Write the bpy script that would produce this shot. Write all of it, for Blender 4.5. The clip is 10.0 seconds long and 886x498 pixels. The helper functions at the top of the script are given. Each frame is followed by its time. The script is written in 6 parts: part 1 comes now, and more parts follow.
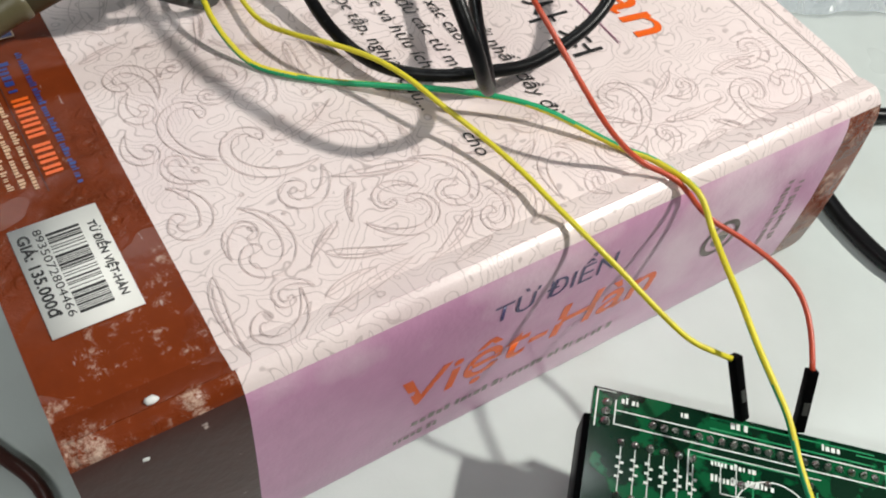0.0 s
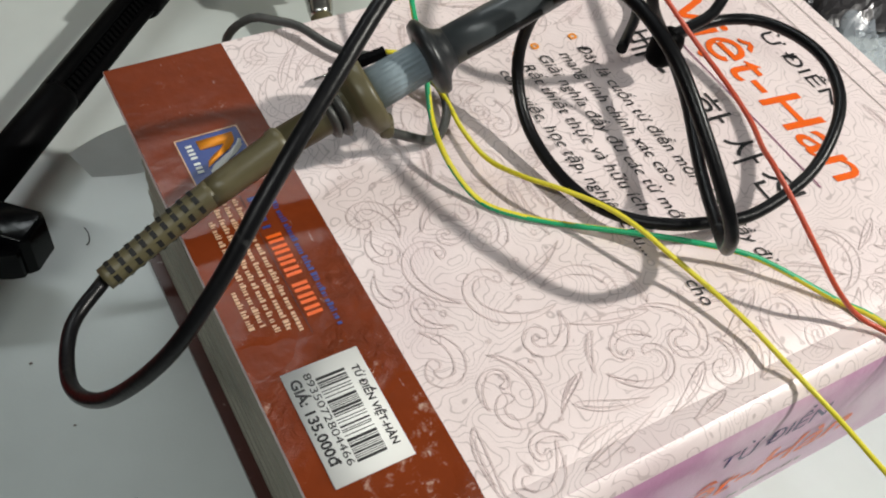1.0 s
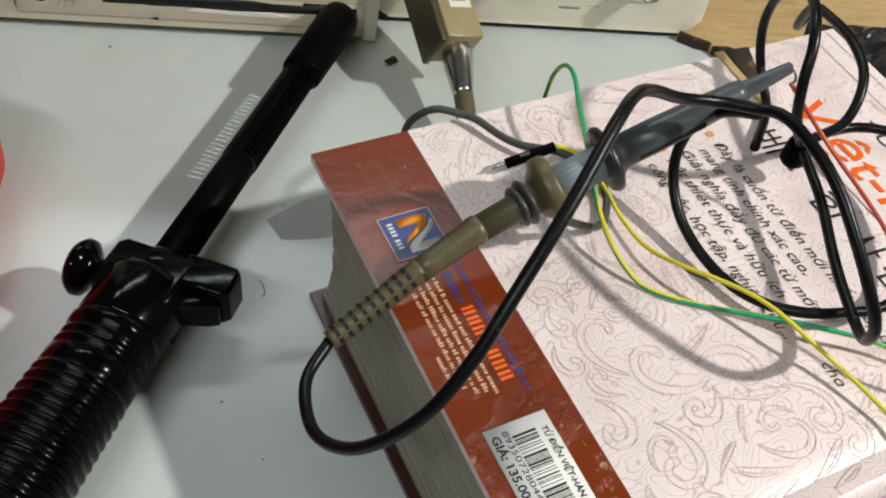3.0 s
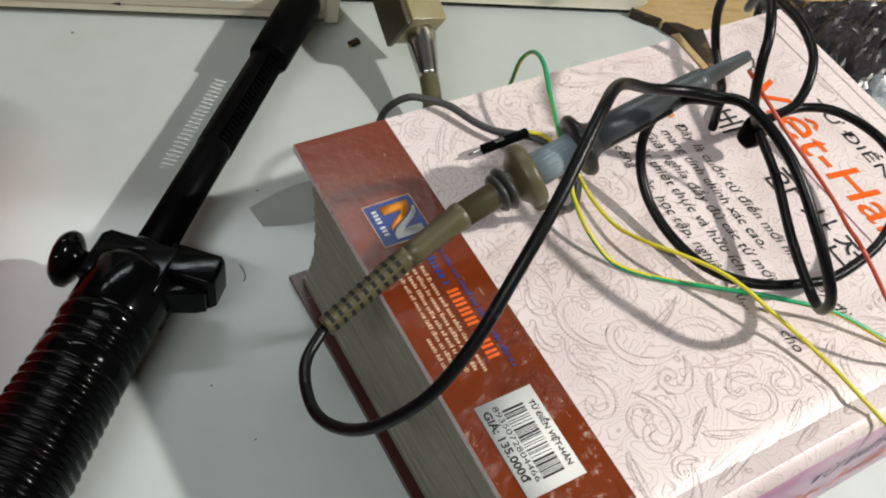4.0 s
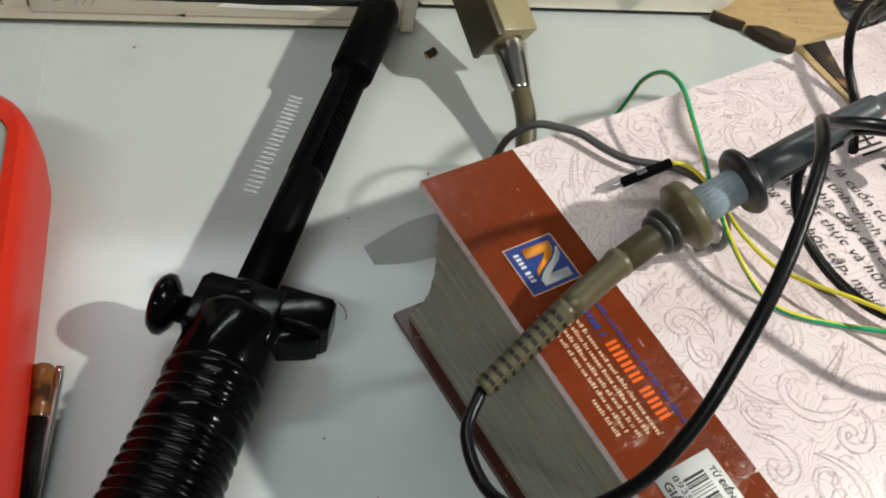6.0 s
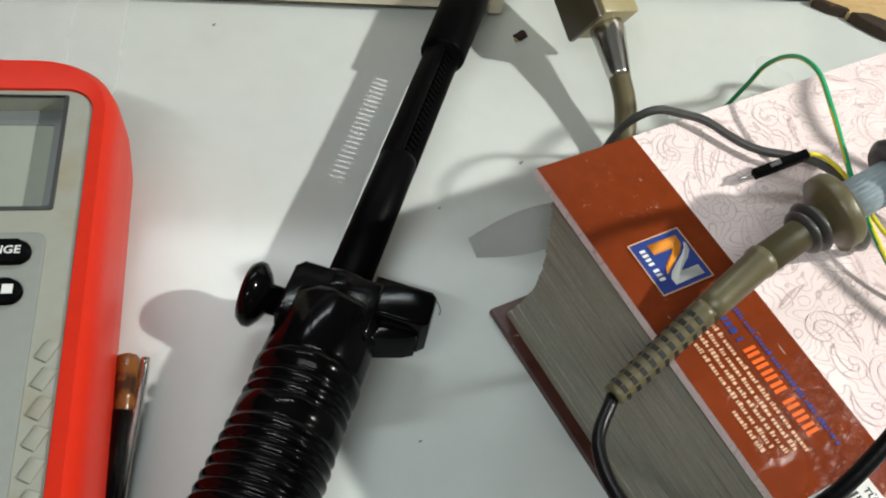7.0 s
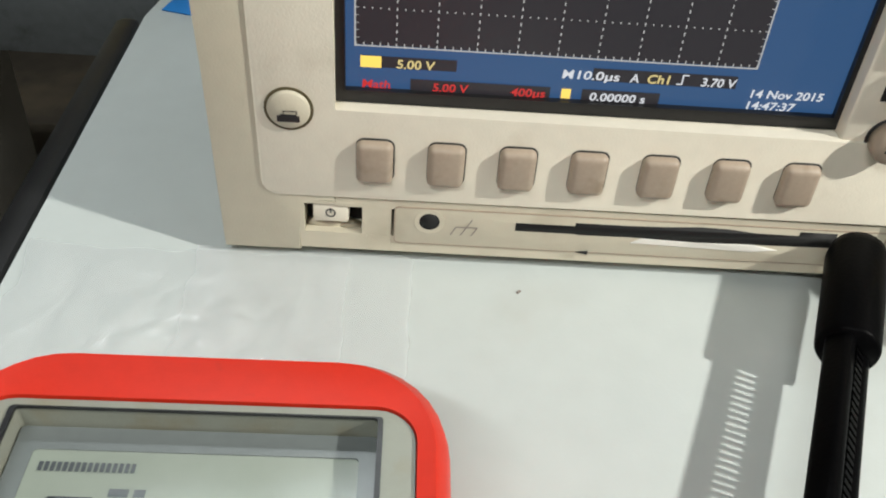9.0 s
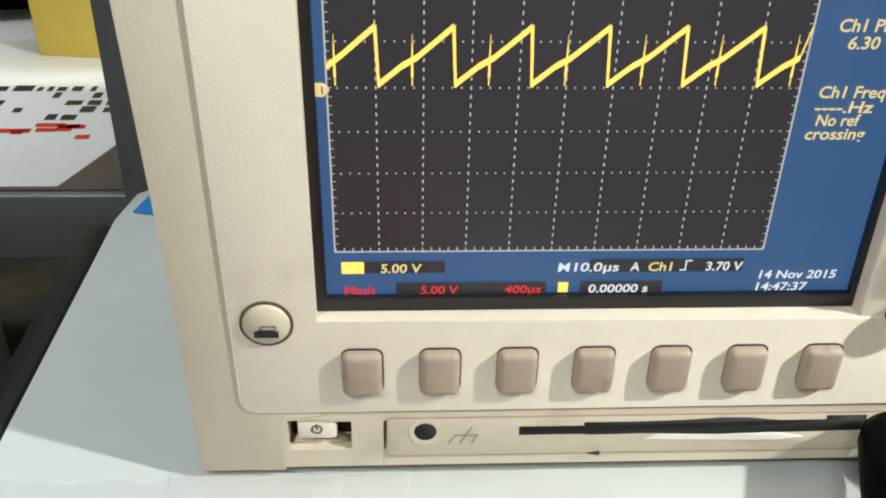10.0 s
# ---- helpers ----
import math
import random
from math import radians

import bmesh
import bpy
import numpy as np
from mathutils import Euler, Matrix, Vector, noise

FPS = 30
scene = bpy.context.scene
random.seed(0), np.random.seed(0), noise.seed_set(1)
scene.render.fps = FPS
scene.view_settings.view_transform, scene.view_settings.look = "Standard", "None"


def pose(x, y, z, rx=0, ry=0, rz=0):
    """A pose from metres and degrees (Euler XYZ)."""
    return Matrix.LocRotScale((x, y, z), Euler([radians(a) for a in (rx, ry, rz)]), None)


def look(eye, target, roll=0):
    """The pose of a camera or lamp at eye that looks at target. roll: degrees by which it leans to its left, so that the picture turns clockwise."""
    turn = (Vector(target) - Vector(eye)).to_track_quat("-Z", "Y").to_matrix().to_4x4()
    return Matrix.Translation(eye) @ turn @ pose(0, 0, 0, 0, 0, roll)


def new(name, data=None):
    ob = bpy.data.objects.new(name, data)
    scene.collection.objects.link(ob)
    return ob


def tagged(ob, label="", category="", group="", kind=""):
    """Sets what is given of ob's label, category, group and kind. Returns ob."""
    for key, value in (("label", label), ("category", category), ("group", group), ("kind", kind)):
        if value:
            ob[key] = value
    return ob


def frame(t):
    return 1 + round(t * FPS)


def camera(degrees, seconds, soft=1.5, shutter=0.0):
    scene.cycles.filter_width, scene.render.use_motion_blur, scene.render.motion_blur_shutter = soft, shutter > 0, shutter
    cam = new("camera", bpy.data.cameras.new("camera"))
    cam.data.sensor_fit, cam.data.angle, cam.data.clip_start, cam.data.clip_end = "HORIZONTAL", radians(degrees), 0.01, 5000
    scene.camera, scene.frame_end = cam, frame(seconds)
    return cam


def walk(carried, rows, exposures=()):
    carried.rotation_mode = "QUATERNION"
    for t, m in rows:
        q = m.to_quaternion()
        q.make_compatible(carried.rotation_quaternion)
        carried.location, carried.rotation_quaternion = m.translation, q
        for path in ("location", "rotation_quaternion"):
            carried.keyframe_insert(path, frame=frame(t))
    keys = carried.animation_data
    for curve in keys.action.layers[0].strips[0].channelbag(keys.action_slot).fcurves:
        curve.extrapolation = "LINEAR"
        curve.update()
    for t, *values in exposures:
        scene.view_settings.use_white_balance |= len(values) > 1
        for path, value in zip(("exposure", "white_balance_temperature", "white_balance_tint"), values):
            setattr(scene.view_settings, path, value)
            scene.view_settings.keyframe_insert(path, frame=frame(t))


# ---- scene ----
cam = camera(50.65, 10.0, soft=2.0)
PATH = [
    (0.0, 0.26935, -0.35768, 0.21051, 38.711, -5.377, -9.607),
    (0.5, 0.24155, -0.34356, 0.22246, 38.828, -5.684, -7.276),
    (1.0, 0.22249, -0.33488, 0.23020, 39.570, -6.077, -6.852),
    (1.5, 0.20997, -0.33280, 0.23854, 40.335, -6.976, -6.425),
    (2.0, 0.19112, -0.33011, 0.24364, 40.715, -6.553, -4.559),
    (2.5, 0.18367, -0.33924, 0.25037, 41.592, -6.481, -3.103),
    (4.0, 0.16622, -0.34534, 0.27145, 39.111, -8.297, -7.241),
    (4.5, 0.15534, -0.33471, 0.26537, 39.119, -9.995, -9.223),
    (5.0, 0.15208, -0.32468, 0.26834, 37.890, -10.117, -9.632),
    (5.5, 0.13712, -0.31802, 0.26685, 38.508, -9.478, -9.545),
    (7.0, 0.10953, -0.29828, 0.24071, 37.436, -7.994, -6.517),
    (7.5, 0.08980, -0.28437, 0.24049, 37.979, -7.360, -6.228),
    (8.0, 0.07564, -0.25222, 0.23706, 42.091, -5.512, -2.557),
    (8.5, 0.06658, -0.23591, 0.21275, 47.283, -5.585, -0.437),
    (9.0, 0.05651, -0.21119, 0.19036, 48.932, -3.452, 0.705),
    (9.5, 0.05599, -0.19648, 0.18414, 54.188, -2.109, -1.074),
    (10.0, 0.05448, -0.18772, 0.18921, 58.531, -0.973, -2.356),
]
EXPOSURES = [(0.0, -0.12), (0.5, -0.12), (1.5, -0.12), (2.5, -0.02), (4.5, -0.02), (5.5, 0.0), (7.0, 0.42), (7.5, 0.54), (8.5, 0.66), (9.0, 0.66), (9.5, 0.80), (10.0, 0.90)]
walk(cam, [(t, pose(*p)) for t, *p in PATH], EXPOSURES)


# ---- light: desk lamp, ceiling tube and added front fill in a closed room ----
def lamp(name, place, aim, size_x, size_y, watts, colour):
    data = bpy.data.lights.new(name, "AREA")
    data.shape, data.size, data.size_y, data.energy, data.color = "RECTANGLE", size_x, size_y, watts, colour
    ob = new(name, data)
    ob.matrix_world = look(place, aim)
    return ob


LAMP_A, LAMP_B, LAMP_C = (0.804, -0.299, 0.619), (0.03, 0.66, 1.28), (-0.30, -1.00, 1.28)
lamp("desk_lamp_light", LAMP_A, (0.20, -0.10, 0), 0.026, 0.026, 6.1, (1.0, 0.985, 0.91))
lamp("tube_light_rear", LAMP_B, (0.15, -0.1, 0), 0.9, 0.06, 4.2, (0.90, 0.98, 1.0))
# added fill behind the camera, brightens the oscilloscope front
lamp("front_fill_light", LAMP_C, (0.10, -0.1, 0), 0.9, 0.06, 7.9, (0.96, 0.99, 0.96))
world = bpy.data.worlds.new("room_air")
world.use_nodes = True
world.node_tree.nodes["Background"].inputs[0].default_value = (0.55, 0.60, 0.62, 1)
world.node_tree.nodes["Background"].inputs[1].default_value = 0.25
scene.world = world


# ---- materials ----
def material(name, colour, rough=0.5, metal=0.0, vary=0.12, scale=120.0, bump=0.0, bump_scale=600.0, coat=0.0, spec=0.5):
    """A surface with colour variation at two scales and fine relief."""
    m = bpy.data.materials.new(name)
    m.use_nodes = True
    n, l = m.node_tree.nodes, m.node_tree.links
    b = n["Principled BSDF"]
    b.inputs["Roughness"].default_value, b.inputs["Metallic"].default_value = rough, metal
    b.inputs["Coat Weight"].default_value = coat
    b.inputs["Specular IOR Level"].default_value = spec
    co = n.new("ShaderNodeTexCoord")
    big, small = n.new("ShaderNodeTexNoise"), n.new("ShaderNodeTexNoise")
    big.inputs["Scale"].default_value, small.inputs["Scale"].default_value = scale * 0.25, scale * 3
    big.inputs["Detail"].default_value, small.inputs["Detail"].default_value = 4, 3
    l.new(co.outputs["Object"], big.inputs["Vector"])
    l.new(co.outputs["Object"], small.inputs["Vector"])
    add = n.new("ShaderNodeMath")
    add.operation = "ADD"
    l.new(big.outputs["Fac"], add.inputs[0])
    l.new(small.outputs["Fac"], add.inputs[1])
    ramp = n.new("ShaderNodeMapRange")
    ramp.inputs["From Min"].default_value, ramp.inputs["From Max"].default_value = 0.6, 1.4
    ramp.inputs["To Min"].default_value, ramp.inputs["To Max"].default_value = 1 - vary, 1 + vary
    l.new(add.outputs[0], ramp.inputs["Value"])
    mul = n.new("ShaderNodeVectorMath")
    mul.operation = "SCALE"
    mul.inputs[0].default_value = colour
    l.new(ramp.outputs[0], mul.inputs["Scale"])
    l.new(mul.outputs[0], b.inputs["Base Color"])
    r2 = n.new("ShaderNodeMapRange")
    r2.inputs["To Min"].default_value, r2.inputs["To Max"].default_value = max(0.03, rough - 0.1), min(1, rough + 0.1)
    l.new(big.outputs["Fac"], r2.inputs["Value"])
    l.new(r2.outputs[0], b.inputs["Roughness"])
    if bump:
        fine = n.new("ShaderNodeTexNoise")
        fine.inputs["Scale"].default_value = bump_scale
        l.new(co.outputs["Object"], fine.inputs["Vector"])
        bp = n.new("ShaderNodeBump")
        bp.inputs["Strength"].default_value, bp.inputs["Distance"].default_value = bump, 0.0006
        l.new(fine.outputs["Fac"], bp.inputs["Height"])
        l.new(bp.outputs[0], b.inputs["Normal"])
    return m


def stain(m, colour, scale, low, high, stretch=(1, 1, 1), strength=1.0, detail=6.0):
    """Lays stains, scuffs or scratches of their own shape over a material's colour."""
    n, l = m.node_tree.nodes, m.node_tree.links
    b = n["Principled BSDF"]
    old = b.inputs["Base Color"].links[0].from_socket
    co, mp, no, rp, mx = (n.new("ShaderNode" + k) for k in ("TexCoord", "Mapping", "TexNoise", "MapRange", "Mix"))
    mp.inputs["Scale"].default_value = stretch
    l.new(co.outputs["Object"], mp.inputs[0])
    l.new(mp.outputs[0], no.inputs["Vector"])
    no.inputs["Scale"].default_value, no.inputs["Detail"].default_value = scale, detail
    rp.inputs["From Min"].default_value, rp.inputs["From Max"].default_value = low, high
    rp.inputs["To Max"].default_value = strength
    l.new(no.outputs["Fac"], rp.inputs["Value"])
    mx.data_type = "RGBA"
    l.new(rp.outputs[0], mx.inputs["Factor"])
    l.new(old, mx.inputs[6])
    mx.inputs[7].default_value = (*colour, 1)
    l.new(mx.outputs[2], b.inputs["Base Color"])
    return m


def worn_glint_end(m, colour, start, end):
    """Broken scuffs and lamp glints, both painted as colour, growing towards one end (along local -y) of a rubbed
    surface.
    """
    n, l = m.node_tree.nodes, m.node_tree.links
    b = n["Principled BSDF"]
    old = b.inputs["Base Color"].links[0].from_socket
    co, sep, grow, no, add, rp, mx = (n.new("ShaderNode" + k) for k in ("TexCoord", "SeparateXYZ", "MapRange", "TexNoise", "Math", "MapRange", "Mix"))
    l.new(co.outputs["Object"], sep.inputs[0])
    l.new(sep.outputs["Y"], grow.inputs["Value"])
    grow.inputs["From Min"].default_value, grow.inputs["From Max"].default_value = -start, -end
    grow.inputs["To Min"].default_value, grow.inputs["To Max"].default_value = 0, 0.075
    no.inputs["Scale"].default_value, no.inputs["Detail"].default_value = 120, 12
    no.inputs["Roughness"].default_value = 0.82
    l.new(co.outputs["Object"], no.inputs["Vector"])
    l.new(no.outputs["Fac"], add.inputs[0])
    l.new(grow.outputs[0], add.inputs[1])
    rp.inputs["From Min"].default_value, rp.inputs["From Max"].default_value = 0.605, 0.70
    rp.inputs["To Max"].default_value = 0.7
    l.new(add.outputs[0], rp.inputs["Value"])
    mx.data_type = "RGBA"
    l.new(rp.outputs[0], mx.inputs["Factor"])
    l.new(old, mx.inputs[6])
    mx.inputs[7].default_value = (*colour, 1)
    l.new(mx.outputs[2], b.inputs["Base Color"])
    return m


def ornament(m, colour, strength):
    """Thin printed scrolls: bent contour lines round scattered centres."""
    n, l = m.node_tree.nodes, m.node_tree.links
    b = n["Principled BSDF"]
    old = b.inputs["Base Color"].links[0].from_socket
    co, warp, mixv, vor, wav, rp, mx = (n.new("ShaderNode" + k) for k in ("TexCoord", "TexNoise", "VectorMath", "TexVoronoi", "Math", "MapRange", "Mix"))
    warp.inputs["Scale"].default_value, warp.inputs["Detail"].default_value = 85, 1.5
    l.new(co.outputs["Object"], warp.inputs["Vector"])
    mixv.operation = "MULTIPLY_ADD"
    l.new(warp.outputs["Color"], mixv.inputs[0])
    mixv.inputs[1].default_value = (0.034, 0.034, 0)
    l.new(co.outputs["Object"], mixv.inputs[2])
    vor.voronoi_dimensions = "2D"
    vor.inputs["Scale"].default_value = 58
    l.new(mixv.outputs[0], vor.inputs["Vector"])
    wav.operation = "PINGPONG"
    wav.inputs[1].default_value = 0.068
    l.new(vor.outputs["Distance"], wav.inputs[0])
    rp.inputs["From Min"].default_value, rp.inputs["From Max"].default_value = 0.003, 0.0140
    rp.inputs["To Min"].default_value, rp.inputs["To Max"].default_value = strength, 0
    l.new(wav.outputs[0], rp.inputs["Value"])
    mx.data_type = "RGBA"
    l.new(rp.outputs[0], mx.inputs["Factor"])
    l.new(old, mx.inputs[6])
    mx.inputs[7].default_value = (*colour, 1)
    l.new(mx.outputs[2], b.inputs["Base Color"])
    return m


def crinkle(m, scale, strength, patch, start, end):
    """Creased glossy laminate: sharp small folds gathered in patches, which catch the lamp."""
    n, l = m.node_tree.nodes, m.node_tree.links
    b = n["Principled BSDF"]
    co, fold, where, rp, mul, bp = (n.new("ShaderNode" + k) for k in ("TexCoord", "TexNoise", "TexNoise", "MapRange", "Math", "Bump"))
    fold.inputs["Scale"].default_value, fold.inputs["Detail"].default_value = scale, 5
    fold.inputs["Roughness"].default_value, fold.inputs["Distortion"].default_value = 0.62, 0.9
    where.inputs["Scale"].default_value, where.inputs["Detail"].default_value = patch, 3
    l.new(co.outputs["Object"], fold.inputs["Vector"])
    l.new(co.outputs["Object"], where.inputs["Vector"])
    rp.inputs["From Min"].default_value, rp.inputs["From Max"].default_value = 0.47, 0.66
    l.new(where.outputs["Fac"], rp.inputs["Value"])
    mul.operation = "MULTIPLY"
    l.new(fold.outputs["Fac"], mul.inputs[0])
    l.new(rp.outputs[0], mul.inputs[1])
    bp.inputs["Strength"].default_value, bp.inputs["Distance"].default_value = strength, 0.0026
    sep, grow, both = (n.new("ShaderNode" + k) for k in ("SeparateXYZ", "MapRange", "Math"))
    l.new(co.outputs["Object"], sep.inputs[0])
    l.new(sep.outputs["Y"], grow.inputs["Value"])
    grow.inputs["From Min"].default_value, grow.inputs["From Max"].default_value = -start, -end
    both.operation = "MULTIPLY"
    l.new(mul.outputs[0], both.inputs[0])
    l.new(grow.outputs[0], both.inputs[1])
    l.new(both.outputs[0], bp.inputs["Height"])
    if b.inputs["Normal"].links:
        l.new(b.inputs["Normal"].links[0].from_socket, bp.inputs["Normal"])
    l.new(bp.outputs[0], b.inputs["Normal"])
    return m


def glow(name, colour, strength):
    """A lit display colour under dark glass."""
    m = bpy.data.materials.new(name)
    m.use_nodes = True
    b = m.node_tree.nodes["Principled BSDF"]
    b.inputs["Base Color"].default_value = (0.01, 0.01, 0.012, 1)
    b.inputs["Roughness"].default_value = 0.35
    b.inputs["Emission Color"].default_value, b.inputs["Emission Strength"].default_value = (*colour, 1), strength
    return m


def clear(name, colour, rough, alpha, bump=0.0, bump_scale=60.0):
    """Thin clear plastic film or glass."""
    m = material(name, colour, rough, 0, 0.05, 80, bump, bump_scale)
    m.node_tree.nodes["Principled BSDF"].inputs["Alpha"].default_value = alpha
    return m


M_TABLE = stain(material("white_laminate", (0.565, 0.61, 0.60), 0.30, 0, 0.035, 30, 0.05, 900), (0.46, 0.46, 0.42), 16, 0.62, 0.80, strength=0.35)
stain(M_TABLE, (0.30, 0.28, 0.24), 260, 0.74, 0.80, strength=0.5)
M_BAND = material("black_edge_band", (0.012, 0.012, 0.013), 0.45, 0, 0.2, 200)
M_COVER = ornament(material("printed_cream_cover", (0.79, 0.675, 0.665), 0.34, 0, 0.05, 60, 0.12, 1200), (0.42, 0.335, 0.33), 0.66)
M_SCROLL = material("scrollwork_ink", (0.57, 0.47, 0.46), 0.38, 0, 0.12, 200)
stain(M_COVER, (0.62, 0.48, 0.50), 26, 0.52, 0.75, strength=0.55)
# pale flecks below paint glints of the creased laminate as well as scuffs
M_BROWN = stain(material("printed_brown_cover", (0.172, 0.031, 0.008), 0.24, 0, 0.15, 80, 0.25, 260, spec=0.24), (0.62, 0.50, 0.44), 330, 0.72, 0.78, (1, 0.5, 1), 0.35)
stain(M_BROWN, (0.66, 0.56, 0.50), 700, 0.70, 0.78, (1, 0.22, 1), 0.7)
worn_glint_end(M_BROWN, (0.66, 0.50, 0.40), 0.086, 0.150)
crinkle(M_BROWN, 260, 1.0, 30, 0.060, 0.095)
M_MAUVE = stain(material("mauve_spine_print", (0.58, 0.29, 0.46), 0.30, 0, 0.08, 60, 0.15, 700), (0.78, 0.60, 0.68), 30, 0.50, 0.68, (1, 1, 1), 0.7)
M_DARKBROWN = stain(material("dark_brown_spine_print", (0.052, 0.014, 0.010), 0.32, 0, 0.2, 80, 0.2, 400), (0.5, 0.4, 0.36), 240, 0.70, 0.76)
M_BOARD = material("grey_cover_board", (0.16, 0.10, 0.07), 0.7, 0, 0.2, 150)
M_PAGES = stain(material("yellowed_page_edges", (0.31, 0.30, 0.245), 0.8, 0, 0.12, 200, 0.3, 800), (0.20, 0.19, 0.16), 40, 0.45, 0.75, (1, 1, 24), 0.85)
M_PAPER = material("white_paper", (0.82, 0.82, 0.80), 0.6, 0, 0.05, 60)
M_GREYPAPER = material("pale_grey_slip", (0.62, 0.64, 0.64), 0.55, 0, 0.06, 60)
M_INK = material("black_ink", (0.018, 0.017, 0.018), 0.5, 0, 0.1, 300)
M_ORANGE = material("orange_ink", (0.85, 0.13, 0.012), 0.38, 0, 0.08, 150)
M_ORANGE2 = material("amber_ink", (0.86, 0.30, 0.02), 0.38, 0, 0.08, 150)
M_BLUEINK = material("blue_ink", (0.020, 0.045, 0.22), 0.36, 0, 0.1, 150)
M_NAVYINK = material("navy_ink", (0.06, 0.05, 0.14), 0.4, 0, 0.1, 150)
M_PURPLEINK = material("purple_ink", (0.25, 0.07, 0.15), 0.4, 0, 0.1, 150)
M_PALEINK = material("pale_ink", (0.66, 0.42, 0.26), 0.42, 0, 0.1, 200)
M_LINEINK = material("grey_ink", (0.26, 0.22, 0.20), 0.45, 0, 0.1, 200)
M_CABLE = stain(material("black_rubber_cable", (0.005, 0.005, 0.006), 0.34, 0, 0.25, 300, 0.12, 900, spec=0.24), (0.10, 0.10, 0.10), 210, 0.66, 0.75, strength=0.5)
M_BLACK = material("black_gloss_plastic", (0.0022, 0.0022, 0.0026), 0.13, 0, 0.2, 200, 0.05, 700, spec=0.13)
M_MATT = material("black_matt_rubber", (0.0022, 0.0022, 0.0025), 0.40, 0, 0.2, 200, 0.12, 900, spec=0.025)
M_OLIVE = stain(material("olive_grey_plastic", (0.105, 0.090, 0.046), 0.40, 0, 0.12, 160, 0.12, 700), (0.06, 0.055, 0.04), 90, 0.55, 0.8, strength=0.6)
M_PROBE = stain(material("slate_grey_plastic", (0.066, 0.075, 0.080), 0.34, 0, 0.12, 160, 0.08, 700), (0.03, 0.03, 0.03), 90, 0.6, 0.8, strength=0.6)
M_DARKSLATE = material("dark_slate_plastic", (0.022, 0.024, 0.026), 0.36, 0, 0.15, 160, 0.08, 700)
M_RIBGREY = material("blue_grey_plastic", (0.30, 0.37, 0.41), 0.40, 0, 0.15, 200)
M_LEAD = material("dark_grey_lead", (0.055, 0.055, 0.052), 0.40, 0, 0.2, 300)
M_YELLOW = stain(material("yellow_insulation", (0.72, 0.62, 0.03), 0.38, 0, 0.08, 200), (0.35, 0.30, 0.03), 260, 0.62, 0.72, strength=0.5)
M_GREEN = material("green_insulation", (0.01, 0.36, 0.15), 0.36, 0, 0.08, 200)
M_RED = material("red_insulation", (0.55, 0.075, 0.035), 0.40, 0, 0.12, 200)
M_STEEL = material("bright_steel", (0.62, 0.61, 0.58), 0.22, 1.0, 0.1, 200)
M_SCOPE = stain(material("beige_instrument_plastic", (0.61, 0.56, 0.44), 0.42, 0, 0.05, 60, 0.15, 1400), (0.30, 0.25, 0.17), 34, 0.60, 0.78, strength=0.42)
stain(M_SCOPE, (0.12, 0.10, 0.07), 190, 0.765, 0.79, strength=0.8)
M_SCOPEIN = stain(material("pale_instrument_panel", (0.79, 0.735, 0.615), 0.42, 0, 0.05, 60, 0.12, 1400), (0.40, 0.34, 0.24), 40, 0.60, 0.78, strength=0.4)
stain(M_SCOPEIN, (0.14, 0.11, 0.08), 190, 0.77, 0.79, strength=0.7)
M_KEY = stain(material("taupe_rubber_key", (0.38, 0.305, 0.235), 0.45, 0, 0.08, 200, 0.1, 900), (0.22, 0.16, 0.10), 110, 0.58, 0.72, strength=0.5)
M_REDKEY = material("coral_red_key", (0.62, 0.10, 0.07), 0.42, 0, 0.08, 200)
M_WHITEKEY = material("white_key", (0.74, 0.72, 0.66), 0.42, 0, 0.06, 200)
# plain black, also used to paint the shaded insides of holes and gaps
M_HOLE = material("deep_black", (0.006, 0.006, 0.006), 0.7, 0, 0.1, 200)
M_BEZEL = material("black_screen_bezel", (0.010, 0.010, 0.011), 0.34, 0, 0.2, 200)
M_BRASS = stain(material("tarnished_brass", (0.52, 0.40, 0.16), 0.34, 1.0, 0.15, 200), (0.2, 0.14, 0.06), 120, 0.55, 0.75)
M_TAN = stain(material("olive_tan_plastic", (0.31, 0.265, 0.14), 0.38, 0, 0.08, 120, 0.08, 900), (0.20, 0.16, 0.08), 90, 0.58, 0.78, strength=0.6)
# darker copy of the plug's tan, for its side away from the lamp
M_PLUGSHADE = material("shaded_plug_plastic", (0.052, 0.043, 0.023), 0.42, 0, 0.15, 150, 0.08, 900)
M_CARD = stain(material("brown_corrugated_card", (0.46, 0.32, 0.15), 0.75, 0, 0.12, 90, 0.3, 500), (0.30, 0.19, 0.08), 50, 0.5, 0.72, (1, 6, 1), 0.6)
M_CHAR = stain(material("charred_card", (0.030, 0.018, 0.010), 0.85, 0, 0.3, 150, 0.5, 500), (0.25, 0.13, 0.05), 120, 0.55, 0.7)
M_PCB = stain(material("green_solder_mask", (0.0015, 0.020, 0.009), 0.20, 0, 0.12, 200), (0.004, 0.10, 0.034), 110, 0.54, 0.58, strength=0.8)
M_NICKEL = stain(material("dull_nickel", (0.34, 0.32, 0.28), 0.34, 1.0, 0.15, 200), (0.10, 0.08, 0.05), 140, 0.5, 0.7)
M_SOLDER = material("solder", (0.60, 0.60, 0.58), 0.28, 1.0, 0.15, 400)
M_SILK = material("white_silkscreen", (0.72, 0.75, 0.72), 0.5, 0, 0.06, 200)
M_TRACE = material("light_green_trace", (0.010, 0.22, 0.085), 0.26, 0, 0.08, 200)
